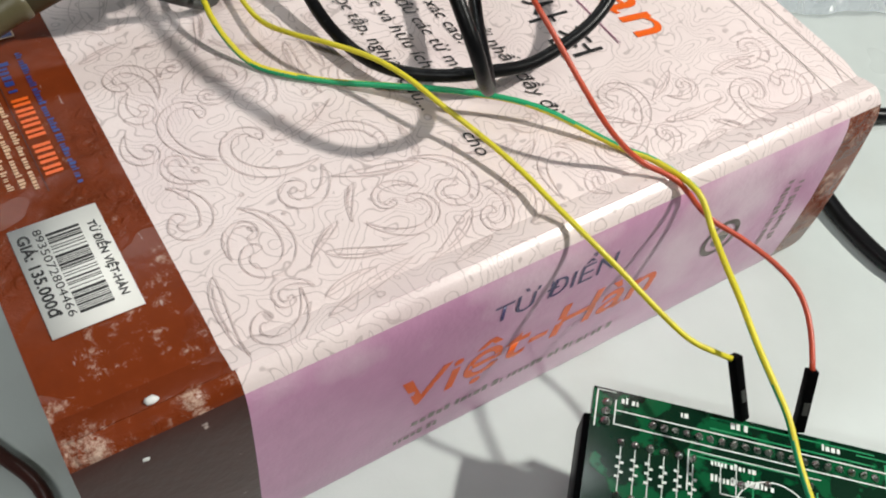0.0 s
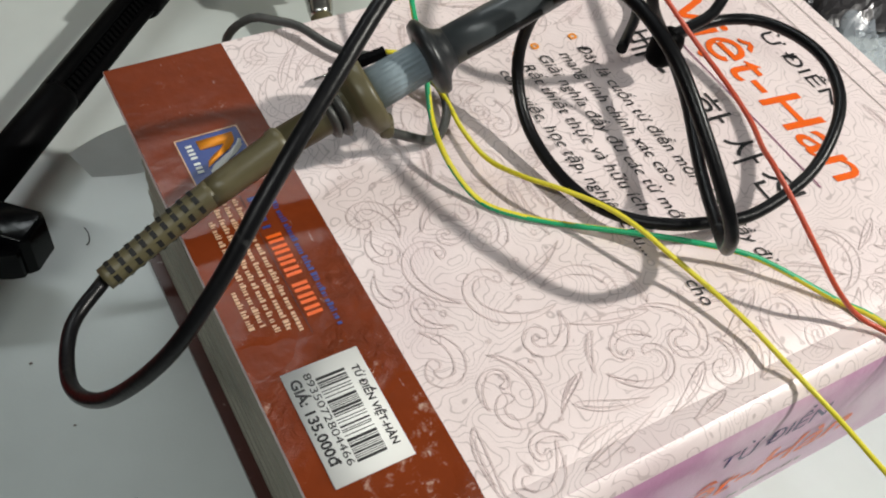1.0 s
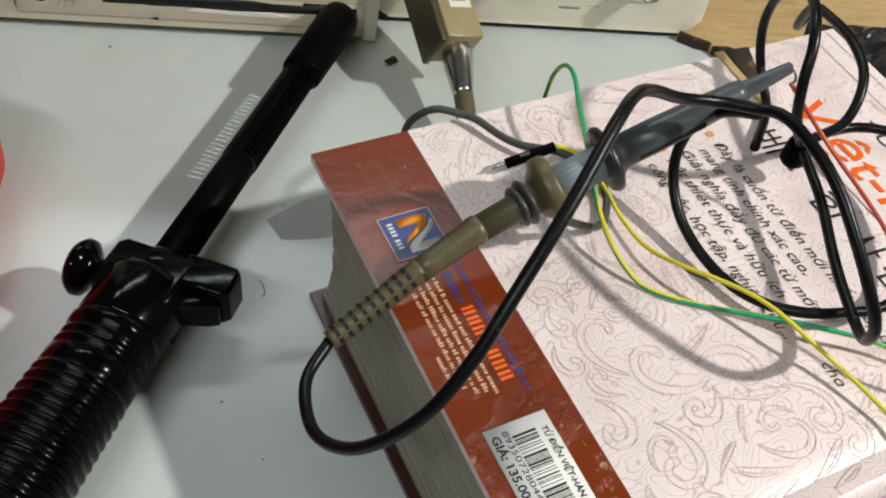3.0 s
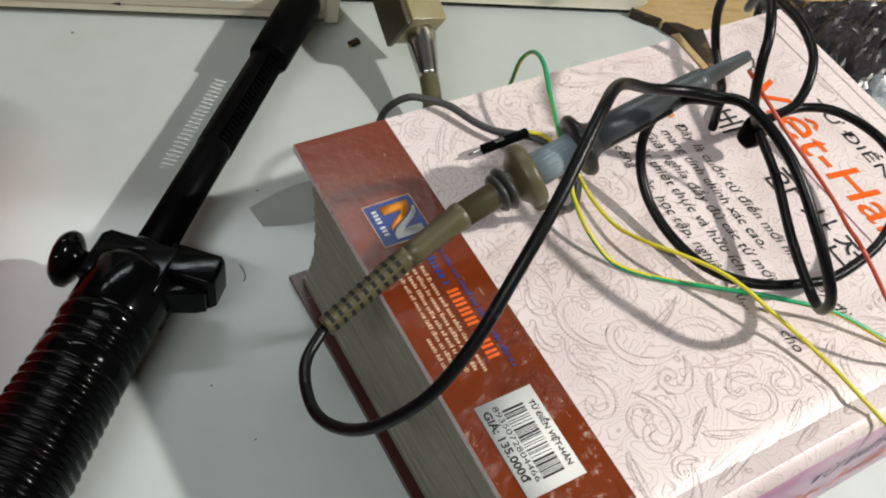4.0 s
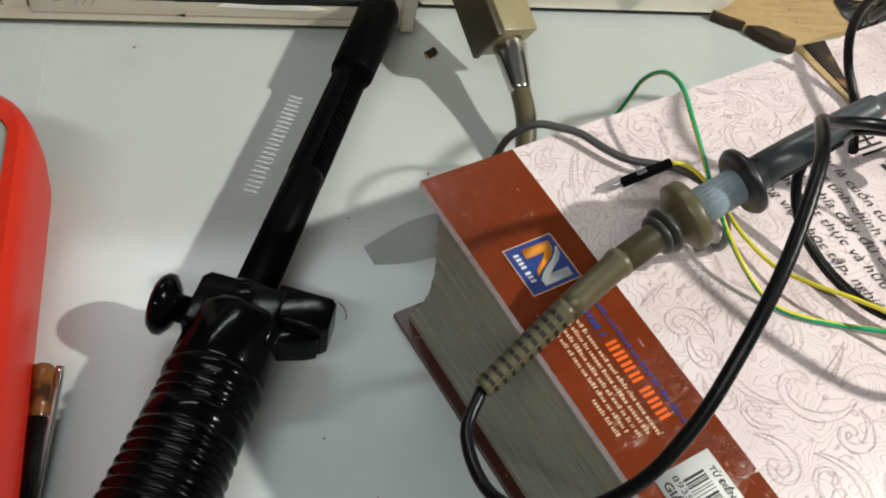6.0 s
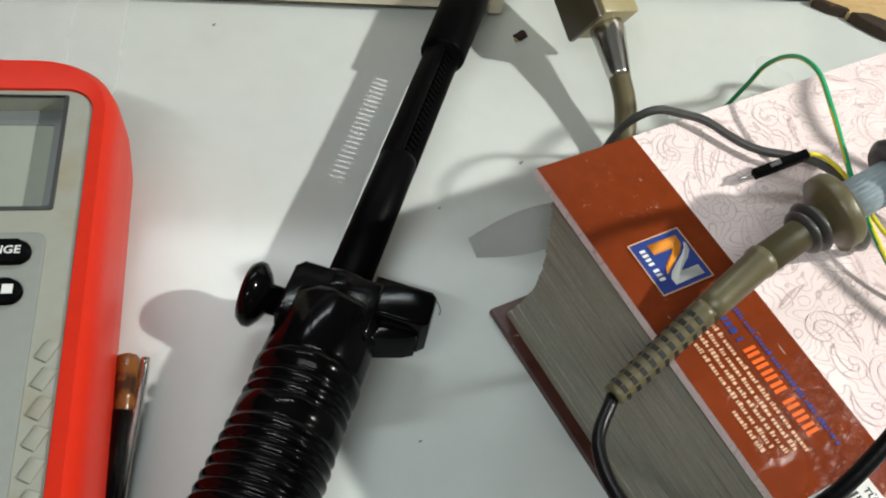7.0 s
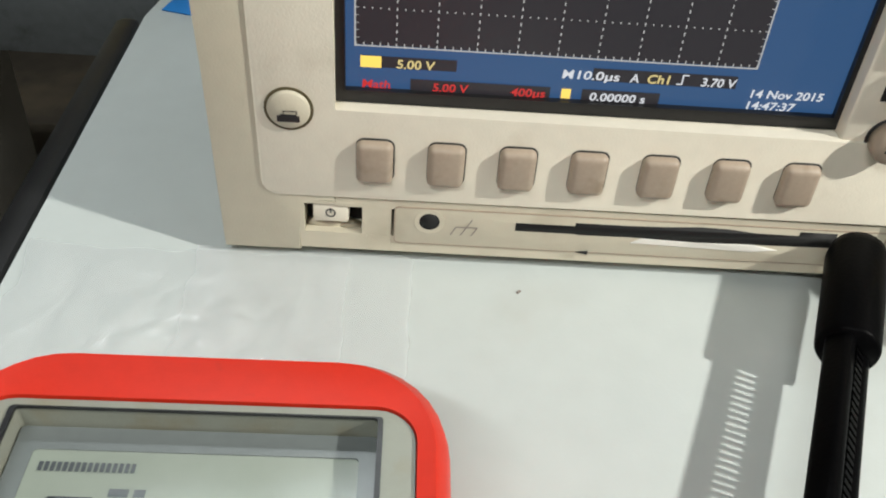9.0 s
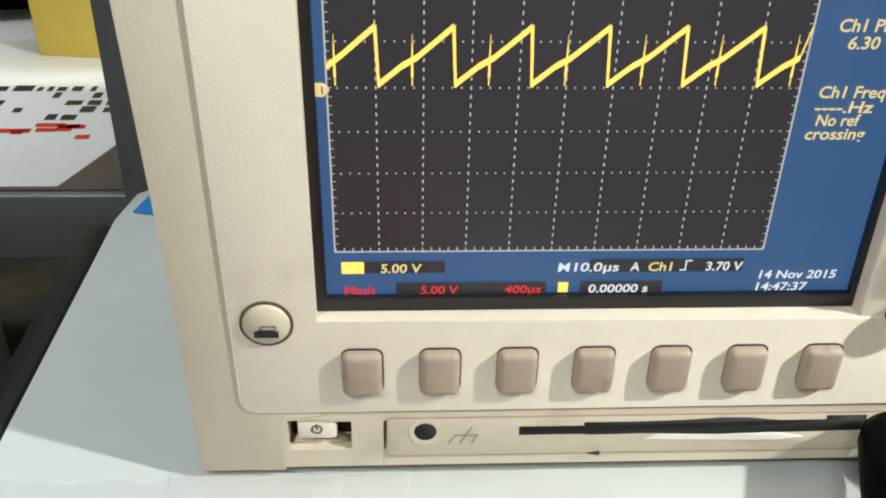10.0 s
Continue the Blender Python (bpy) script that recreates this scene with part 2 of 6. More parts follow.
M_HOLSTER = stain(material("red_rubber_holster", (0.64, 0.026, 0.009), 0.40, 0, 0.06, 90, 0.08, 900, spec=0.25), (0.25, 0.03, 0.02), 120, 0.66, 0.76, strength=0.6)
M_METER = stain(material("grey_green_meter_body", (0.27, 0.28, 0.235), 0.42, 0, 0.06, 90, 0.1, 1200), (0.24, 0.19, 0.10), 60, 0.50, 0.72, strength=0.6)
M_METERIN = material("grey_meter_panel", (0.215, 0.235, 0.215), 0.40, 0, 0.06, 90, 0.1, 1200)
M_LCD = stain(material("grey_green_lcd", (0.28, 0.315, 0.27), 0.14, 0, 0.03, 60), (0.26, 0.30, 0.25), 40, 0.5, 0.7, strength=0.5)
M_LCDRIM = material("lcd_rim", (0.16, 0.18, 0.18), 0.2, 0, 0.06, 90)
M_SEG = material("lcd_segment", (0.070, 0.080, 0.088), 0.2, 0, 0.1, 300)
M_WHITEINK = material("white_print", (0.70, 0.72, 0.70), 0.5, 0, 0.05, 300)
M_CYANINK = material("cyan_print", (0.05, 0.36, 0.52), 0.5, 0, 0.05, 300)
M_DIAL = material("grey_dial", (0.085, 0.085, 0.085), 0.5, 0, 0.12, 500, 0.5, 2500)
M_AMBER = stain(clear("amber_plastic", (0.20, 0.075, 0.018), 0.22, 0.95, 0.6, 300), (0.05, 0.02, 0.01), 160, 0.45, 0.6)
M_FILM = clear("clear_plastic_film", (0.82, 0.84, 0.85), 0.13, 0.28, 0.22, 40)
M_BAG = clear("crumpled_clear_bag", (0.55, 0.60, 0.66), 0.12, 0.38, 1.0, 120)
M_DARKBAG = material("antistatic_dark_bag", (0.045, 0.042, 0.045), 0.24, 0.3, 0.4, 90, 0.6, 160)
M_WALL = material("dim_wall_paint", (0.20, 0.20, 0.19), 0.8, 0, 0.06, 6)
M_CEIL = material("ceiling_paint", (0.34, 0.34, 0.335), 0.9, 0, 0.04, 6)
M_FLOOR = stain(material("grey_brown_floor", (0.11, 0.095, 0.075), 0.55, 0, 0.2, 12), (0.30, 0.24, 0.16), 3.0, 0.5, 0.7)
M_SHELF = material("dark_brown_board", (0.070, 0.048, 0.032), 0.55, 0, 0.2, 40)
M_GALV = stain(material("galvanised_angle", (0.20, 0.22, 0.23), 0.45, 0.5, 0.12, 60), (0.09, 0.10, 0.10), 60, 0.55, 0.75)
M_YBOX = material("yellow_card_box", (0.58, 0.44, 0.07), 0.5, 0, 0.08, 30)
M_BLUE = material("blue_tape", (0.02, 0.22, 0.62), 0.4, 0, 0.08, 90)
M_TUBE = glow("lit_tube_diffuser", (1.0, 0.97, 0.92), 2.5)
M_SCR_BLUE = glow("screen_blue", (0.045, 0.135, 0.32), 0.38)
M_SCR_DARK = glow("screen_black", (0.026, 0.023, 0.027), 0.50)
M_SCR_WHITE = glow("screen_white", (0.85, 0.88, 0.92), 0.50)
M_SCR_GRID = glow("screen_grid", (0.66, 0.66, 0.64), 0.42)
M_SCR_YELLOW = glow("screen_yellow", (1.0, 0.70, 0.13), 0.72)
M_SCR_PALE = glow("screen_pale_yellow", (0.95, 0.78, 0.33), 0.47)
M_SCR_RED = glow("screen_red", (0.85, 0.04, 0.035), 0.44)


# ---- mesh helpers ----
I4 = Matrix.Identity(4)


def thing(name, label, category, m=I4, group="", kind=""):
    ob = new(name)
    ob.empty_display_size = 0.01
    ob.matrix_world = m
    return tagged(ob, label, category, group, kind)


def part(name, bm, material_, parent, label=""):
    """Links a bmesh as one mesh object under its thing or part."""
    me = bpy.data.meshes.new(name)
    bm.to_mesh(me)
    bm.free()
    for k in (material_ if isinstance(material_, (list, tuple)) else [material_]):
        me.materials.append(k)
    ob = new(name, me)
    if parent is not None:
        ob.parent = parent
    return tagged(ob, label)


def smooth(bm, angle=40):
    for f in bm.faces:
        f.smooth = True
    for e in bm.edges:
        if len(e.link_faces) != 2 or e.calc_face_angle(0) > radians(angle):
            e.smooth = False
    return bm


def box(sx, sy, sz, m=I4, bevel=0.0, seg=2, bm=None):
    """A box centred at m, with rounded edges; added to bm if given."""
    one = bmesh.new()
    bmesh.ops.create_cube(one, size=1, matrix=Matrix.Diagonal((sx, sy, sz, 1)))
    if bevel:
        bmesh.ops.bevel(one, geom=one.edges[:], offset=min(bevel, 0.49 * min(sx, sy, sz)), segments=seg, profile=0.5, affect="EDGES")
        smooth(one, 35)
    one.transform(m)
    return join(bm, one)


def join(bm, one):
    if bm is None:
        return one
    me = bpy.data.meshes.new("scratch")
    one.to_mesh(me)
    one.free()
    bm.from_mesh(me)
    bpy.data.meshes.remove(me)
    return bm


def lathe(profile, m=I4, seg=28, bm=None, wave=0.0, teeth=0):
    """A turned body: profile rows of (radius, height along z); wave and teeth flute its side."""
    one = bmesh.new()
    rings = []
    for r, h in profile:
        ring = []
        for k in range(seg):
            a = 2 * math.pi * k / seg
            q = r * (1 + (wave * (1 if (k * teeth * 2 // seg) % 2 else -1) if teeth else 0))
            ring.append(one.verts.new((q * math.cos(a), q * math.sin(a), h)))
        rings.append(ring)
    for a, b in zip(rings, rings[1:]):
        for k in range(seg):
            one.faces.new((a[k], a[(k + 1) % seg], b[(k + 1) % seg], b[k]))
    one.faces.new(rings[0][::-1])
    one.faces.new(rings[-1])
    smooth(one, 38)
    one.transform(m)
    return join(bm, one)


def along(a, b):
    """A pose at a whose z axis points to b."""
    return Matrix.Translation(a) @ (Vector(b) - Vector(a)).to_track_quat("Z", "X").to_matrix().to_4x4()


def glide(points, step=0.0022):
    """Points of a smooth curve through the given ones."""
    p = [Vector(q) for q in points]
    p = [2 * p[0] - p[1]] + p + [2 * p[-1] - p[-2]]
    out = []
    for a, b, c, d in zip(p, p[1:], p[2:], p[3:]):
        k = max(2, int((c - b).length / step))
        for j in range(k):
            t = j / k
            out.append(0.5 * (2 * b + (c - a) * t + (2 * a - 5 * b + 4 * c - d) * t * t + (3 * b - 3 * c + d - a) * t ** 3))
    out.append(p[-2])
    return out


def tube(points, radius, seg=12, bm=None, step=0.0022, two=0.0):
    """A round cable along a smooth curve; two > 0 turns a second colour stripe round it (material slot 1)."""
    pts = glide(points, step)
    one = bmesh.new()
    rings, up = [], Vector((0.13, 0.21, 0.97)).normalized()
    for i, q in enumerate(pts):
        way = (pts[min(i + 1, len(pts) - 1)] - pts[max(i - 1, 0)]).normalized()
        side = up.cross(way)
        side = side.normalized() if side.length > 1e-4 else Vector((1, 0, 0))
        up = way.cross(side).normalized()
        r = radius(i / (len(pts) - 1)) if callable(radius) else radius
        rings.append([one.verts.new(q + r * (math.cos(2 * math.pi * k / seg) * side + math.sin(2 * math.pi * k / seg) * up)) for k in range(seg)])
    for i, (a, b) in enumerate(zip(rings, rings[1:])):
        for k in range(seg):
            f = one.faces.new((a[k], a[(k + 1) % seg], b[(k + 1) % seg], b[k]))
            if two:
                f.material_index = int(((k / seg + i * two - 0.16 + 0.73 * min(1, max(0, (48 - i) / 12))) % 1.0) < 0.46)
    one.faces.new(rings[0][::-1])
    one.faces.new(rings[-1])
    for f in one.faces:
        f.smooth = len(f.verts) == 4
    return join(bm, one)


def slab(outline, z0, z1, m=I4, bevel=0.0, bm=None, seg=2):
    """A flat body of the given outline (anticlockwise) from z0 to z1."""
    one = bmesh.new()
    low = [one.verts.new((x, y, z0)) for x, y in outline]
    top = [one.verts.new((x, y, z1)) for x, y in outline]
    one.faces.new(low[::-1])
    cap = one.faces.new(top)
    n = len(low)
    for k in range(n):
        one.faces.new((low[k], low[(k + 1) % n], top[(k + 1) % n], top[k]))
    if bevel:
        bmesh.ops.bevel(one, geom=cap.edges[:], offset=bevel, segments=seg, profile=0.5, affect="EDGES")
    smooth(one, 35)
    one.transform(m)
    return join(bm, one)


def rounded(x0, y0, x1, y1, r, seg=6):
    """A rectangle's outline with round corners."""
    out = []
    for cx, cy, a0 in ((x1 - r, y1 - r, 0), (x0 + r, y1 - r, 90), (x0 + r, y0 + r, 180), (x1 - r, y0 + r, 270)):
        for k in range(seg + 1):
            a = radians(a0 + 90 * k / seg)
            out.append((cx + r * math.cos(a), cy + r * math.sin(a)))
    return out


def frame_slab(outer, inner, z0, z1, m=I4, bm=None):
    """A ring between two outlines of as many points."""
    one = bmesh.new()
    rows = [[one.verts.new((x, y, z)) for x, y in o] for o, z in ((outer, z0), (outer, z1), (inner, z1), (inner, z0))]
    n = len(outer)
    for a, b in zip(rows, rows[1:] + rows[:1]):
        for k in range(n):
            one.faces.new((a[k], a[(k + 1) % n], b[(k + 1) % n], b[k]))
    bmesh.ops.recalc_face_normals(one, faces=one.faces[:])
    smooth(one, 35)
    one.transform(m)
    return join(bm, one)


def letters(body, size, m, width=0.0, shear=0.0, thick=0.0, align="LEFT", bm=None):
    """Writing in the built-in font as a flat mesh, its baseline from m's origin along m's x; width sets its length."""
    cu = bpy.data.curves.new("scratch", "FONT")
    cu.body, cu.size, cu.shear, cu.offset, cu.align_x, cu.resolution_u = body, size, shear, thick, align, 3
    ob = new("scratch", cu)
    me = bpy.data.meshes.new_from_object(ob.evaluated_get(bpy.context.evaluated_depsgraph_get()))
    one = bmesh.new()
    one.from_mesh(me)
    bpy.data.objects.remove(ob)
    bpy.data.curves.remove(cu)
    bpy.data.meshes.remove(me)
    if width and one.verts:
        xs = [v.co.x for v in one.verts]
        one.transform(Matrix.Diagonal((width / (max(xs) - min(xs)), 1, 1, 1)) @ Matrix.Translation((-min(xs), 0, 0)))
    one.transform(m)
    return join(bm, one)


def bars(rows, m, bm=None):
    """Plain flat bars, rows of (x0, y0, x1, y1), in m's plane."""
    one = bmesh.new()
    for x0, y0, x1, y1 in rows:
        one.faces.new([one.verts.new((x, y, 0)) for x, y in ((x0, y0), (x1, y0), (x1, y1), (x0, y1))])
    one.transform(m)
    return join(bm, one)


def bar_parts(name, rows, m, mat, parent):
    """Each bar of a row of unreadable writing as a part of its own."""
    for r in rows:
        part(name, bars([r], m), mat, parent)


def word_bars(x0, x1, y, height, seed, longest=3.6):
    """A row of unreadable writing: bars as long as words."""
    rnd, out, x = random.Random(seed), [], x0
    while x < x1 - height:
        w = min(x1 - x, height * rnd.uniform(1.2, longest))
        out.append((x, y, x + w, y + height))
        x += w + height * 0.55
    return out


def fine_bars(x0, x1, y, height, seed):
    """A row of small unreadable writing: thin upright bars in groups as long as words."""
    rnd, out, x, left = random.Random(seed), [], x0, 0
    while x < x1 - height * 0.4:
        if left == 0:
            left = rnd.randint(2, 6)
            x += height * 0.35
        w = height * rnd.uniform(0.22, 0.62)
        out.append((x, y, x + w, y + height * (1.0 if rnd.random() < 0.3 else 0.72)))
        x += w + height * 0.20
        left -= 1
    return out


# ---- setting ----
def panel(name, sx, sy, sz, place, mat, label, category):
    ob = part(name, box(sx, sy, sz, Matrix.Translation(place)), mat, None)
    return tagged(ob, label, category, kind="structure")


panel("floor", 5.2, 5.2, 0.05, (0, 0.4, -0.775), M_FLOOR, "grey-brown workshop floor with pale worn patches", "floor")
# ceiling and walls are added out of view to bounce ambient light
panel("ceiling", 5.2, 5.2, 0.05, (0, 0.4, 1.475), M_CEIL, "plain white ceiling, unseen, to bounce light", "ceiling")
panel("wall_north", 5.2, 0.05, 2.2, (0, 3.025, 0.35), M_WALL, "dim grey painted wall, unseen, to bounce light", "wall")
panel("wall_south", 5.2, 0.05, 2.2, (0, -2.225, 0.35), M_WALL, "dim grey painted wall, unseen, to bounce light", "wall")
panel("wall_east", 0.05, 5.2, 2.2, (2.625, 0.4, 0.35), M_WALL, "dim grey painted wall, unseen, to bounce light", "wall")
panel("wall_west", 0.05, 5.2, 2.2, (-2.625, 0.4, 0.35), M_WALL, "dim grey painted wall, unseen, to bounce light", "wall")


def workbench():
    t = thing("workbench", "white laminate workbench with a black plastic edge band", "table")
    top = [(-0.061, -0.75), (1.10, -0.75), (1.10, 0.176), (-0.048, 0.176), (-0.0575, 0.168), (-0.061, 0.145)]
    part("tabletop", slab(top, -0.028, 0.0, bevel=0.0008), M_TABLE, t)
    part("edge_band", box(0.010, 0.892, 0.034, Matrix.Translation((-0.0665, -0.304, -0.0155)), 0.003), M_BAND, t, "black plastic edge band")
    for x in (0.03, 1.03):
        for y in (-0.68, 0.10):
            part("leg", box(0.04, 0.04, 0.722, Matrix.Translation((x, y, -0.389)), 0.003), M_GALV, t)


workbench()


# ---- dictionary ----
BOOK = pose(0.176, -0.143, 0, 0, 0, 22.3)
BL, BW = 0.205, 0.150


def cover_z(v):
    return 0.0684 - 0.04 * v


def over_book(points, r):
    """Keeps a wire's points just above the book's cover."""
    inv, out = BOOK.inverted(), []
    for p in points:
        q = inv @ Vector(p)
        z = q.z
        if -0.004 < q.x < BL + 0.004 and -BW - 0.004 < q.y < 0.004:
            z = max(z, cover_z(min(BW, max(0, -q.y))) + r + 0.0003)
        out.append((p[0], p[1], z))
    return out


def sweep(profile, stations, pick, bm=None, warp=None):
    """A closed (v, z) outline drawn along u; pick(u_mid, v, z) gives the material slot."""
    one = bmesh.new()
    rings = []
    for u in stations:
        rings.append([one.verts.new((u, -v, z + (warp(u, v) if warp else 0))) for v, z in profile])
    n = len(profile)
    for (ua, a), (ub, b) in zip(zip(stations, rings), zip(stations[1:], rings[1:])):
        for k in range(n):
            v, z = profile[k]
            f = one.faces.new((a[k], b[k], b[(k + 1) % n], a[(k + 1) % n]))
            f.material_index = pick((ua + ub) / 2, v, z)
    one.faces.new(rings[0])
    one.faces.new(rings[-1][::-1])
    bmesh.ops.recalc_face_normals(one, faces=one.faces[:])
    smooth(one, 30)
    return join(bm, one)


def on_cover(u, v, lift=0.0003):
    """A pose on the cover whose x runs to the spine and y along the book."""
    tilt = math.degrees(math.atan(0.04))
    return Matrix.Translation((u, -v, cover_z(v) + lift)) @ pose(0, 0, 0, 0, 0, -90) @ pose(0, 0, 0, 0, tilt, 0)


COVER_V = [0.0, 0.02, 0.05, 0.08, 0.11, 0.136, 0.139, 0.141, 0.143, 0.1465]
COVER_DIP = [0, 0, 0, 0, 0, 0, -0.0007, -0.0011, -0.0004, 0.0002]


def volute(length, curl, width, n=44):
    """Outline of a tapered band that rolls up into a bulb: rows (x, y), and its middle line with half widths."""
    s = np.linspace(0, 1, n)
    bend = np.cumsum((0.35 + 1.9 * s ** 2.2) * curl / n)
    x, y = np.cumsum(np.cos(bend)) * length / n, np.cumsum(np.sin(bend)) * length / n
    half = width * (np.minimum(1, s * 2.6) ** 0.8 * (1 - 0.45 * s) + 0.42 * np.exp(-((s - 0.97) / 0.05) ** 2))
    half[-3:] *= (0.85, 0.6, 0.25)
    nx, ny = -np.sin(bend), np.cos(bend)
    ring = list(zip(x + nx * half, y + ny * half)) + list(zip(x - nx * half, y - ny * half))[::-1]
    return ring, x, y, half


def leaf(length, bend, width, n=22):
    """Outline of a pointed leaf with one hollow side."""
    s = np.linspace(0, 1, n)
    x, y = s * length, bend * length * s * s
    half = width * np.sin(np.pi * s ** 0.75) ** 0.9
    ring = list(zip(x, y + half)) + list(zip(x, y - 0.55 * half))[::-1]
    return ring, x, y, half


def scrollwork(parent):
    """Printed scrolls over the plain part of the cover, each an outline of fine ink laid on the board."""
    rnd = random.Random(77)
    cell, nx, ny = 0.0004, 368, 420
    used = np.zeros((nx, ny), bool)
    verts, faces = [], []

    def free(v, u):
        if not (0.0008 < v < 0.1452 and 0.0328 < u < 0.1918):
            return False
        return not (0.029 < v < 0.117 and 0.092 < u < 0.188)

    def ribbon(ring, wide, closed=True):
        p = np.array(ring)
        a, b = (np.roll(p, 1, 0), np.roll(p, -1, 0)) if closed else (np.vstack([p[:1], p[:-1]]), np.vstack([p[1:], p[-1:]]))
        d = b - a
        d /= np.maximum(1e-9, np.hypot(d[:, 0], d[:, 1]))[:, None]
        off = np.stack([-d[:, 1], d[:, 0]], 1) * wide / 2
        base, n = len(verts), len(p)
        for q in np.stack([p - off, p + off], 1).reshape(-1, 2):
            verts.append((q[1], -q[0], cover_z(q[0]) + float(np.interp(q[0], COVER_V, COVER_DIP)) + 0.00022))
        for k in range(n if closed else n - 1):
            i, j = base + 2 * k, base + 2 * ((k + 1) % n)
            faces.append((i, j, j + 1, i + 1))

    def lay(shape, v, u, turn, inner):
        ring, x, y, half = shape
        c, s_ = math.cos(turn), math.sin(turn)
        q = [(v + c * a - s_ * b, u + s_ * a + c * b, h) for a, b, h in zip(x, y, half)]
        cells = set()
        for a, b, h in q:
            if not free(a, b):
                return False
            r = h + 0.00035
            k = int(r / cell) + 1
            i0, j0 = int(a / cell), int((b - 0.03) / cell)
            for i in range(i0 - k, i0 + k + 1):
                for j in range(j0 - k, j0 + k + 1):
                    if 0 <= i < nx and 0 <= j < ny and ((i + 0.5) * cell - a) ** 2 + ((j + 0.5) * cell + 0.03 - b) ** 2 < r * r:
                        if used[i, j]:
                            return False
                        cells.add((i, j))
        for i, j in cells:
            used[i, j] = True
        ribbon([(v + c * a - s_ * b, u + s_ * a + c * b) for a, b in ring], 0.00022)
        if inner:
            mid = [(a, b) for a, b, h in q]
            ribbon(mid[3:int(len(mid) * inner)], 0.00022, False)
        return True

    for tries, size in ((900, 1.0), (1300, 0.72), (1500, 0.5)):
        for k in range(tries):
            v, u, turn = rnd.uniform(0.001, 0.145), rnd.uniform(0.033, 0.1915), rnd.uniform(0, 2 * math.pi)
            side = rnd.choice((-1, 1))
            if rnd.random() < 0.68:
                ring, x, y, half = volute(0.030 * size * rnd.uniform(0.8, 1.25), rnd.uniform(4.6, 7.6), 0.0015 * size ** 0.5 * rnd.uniform(0.8, 1.15))
                shape = [(a, b * side) for a, b in ring], x, y * side, half
                lay(shape, v, u, turn, 0)
            else:
                ring, x, y, half = leaf(0.017 * size * rnd.uniform(0.8, 1.4), rnd.uniform(0.1, 0.5), 0.0017 * size ** 0.6)
                lay(([(a, b * side) for a, b in ring], x, y * side, half), v, u, turn, 0.75 if size > 0.4 else 0)
    for k in range(150):
        a, r = rnd.uniform(0, 6.28), rnd.uniform(0.0004, 0.0009)
        ring = [(r * math.cos(t_), 0.8 * r * math.sin(t_)) for t_ in np.linspace(0, 2 * math.pi, 11)[:-1]]
        lay((ring, np.array([0.0]), np.array([0.0]), np.array([r])), rnd.uniform(0.001, 0.145), rnd.uniform(0.033, 0.1915), a, 0)
    me = bpy.data.meshes.new("scrollwork")
    me.from_pydata(verts, [], faces)
    me.materials.append(M_SCROLL)
    ob = new("scrollwork", me)
    ob.parent = parent
    tagged(ob, "fine grey-pink printed scrollwork", kind="stuff")


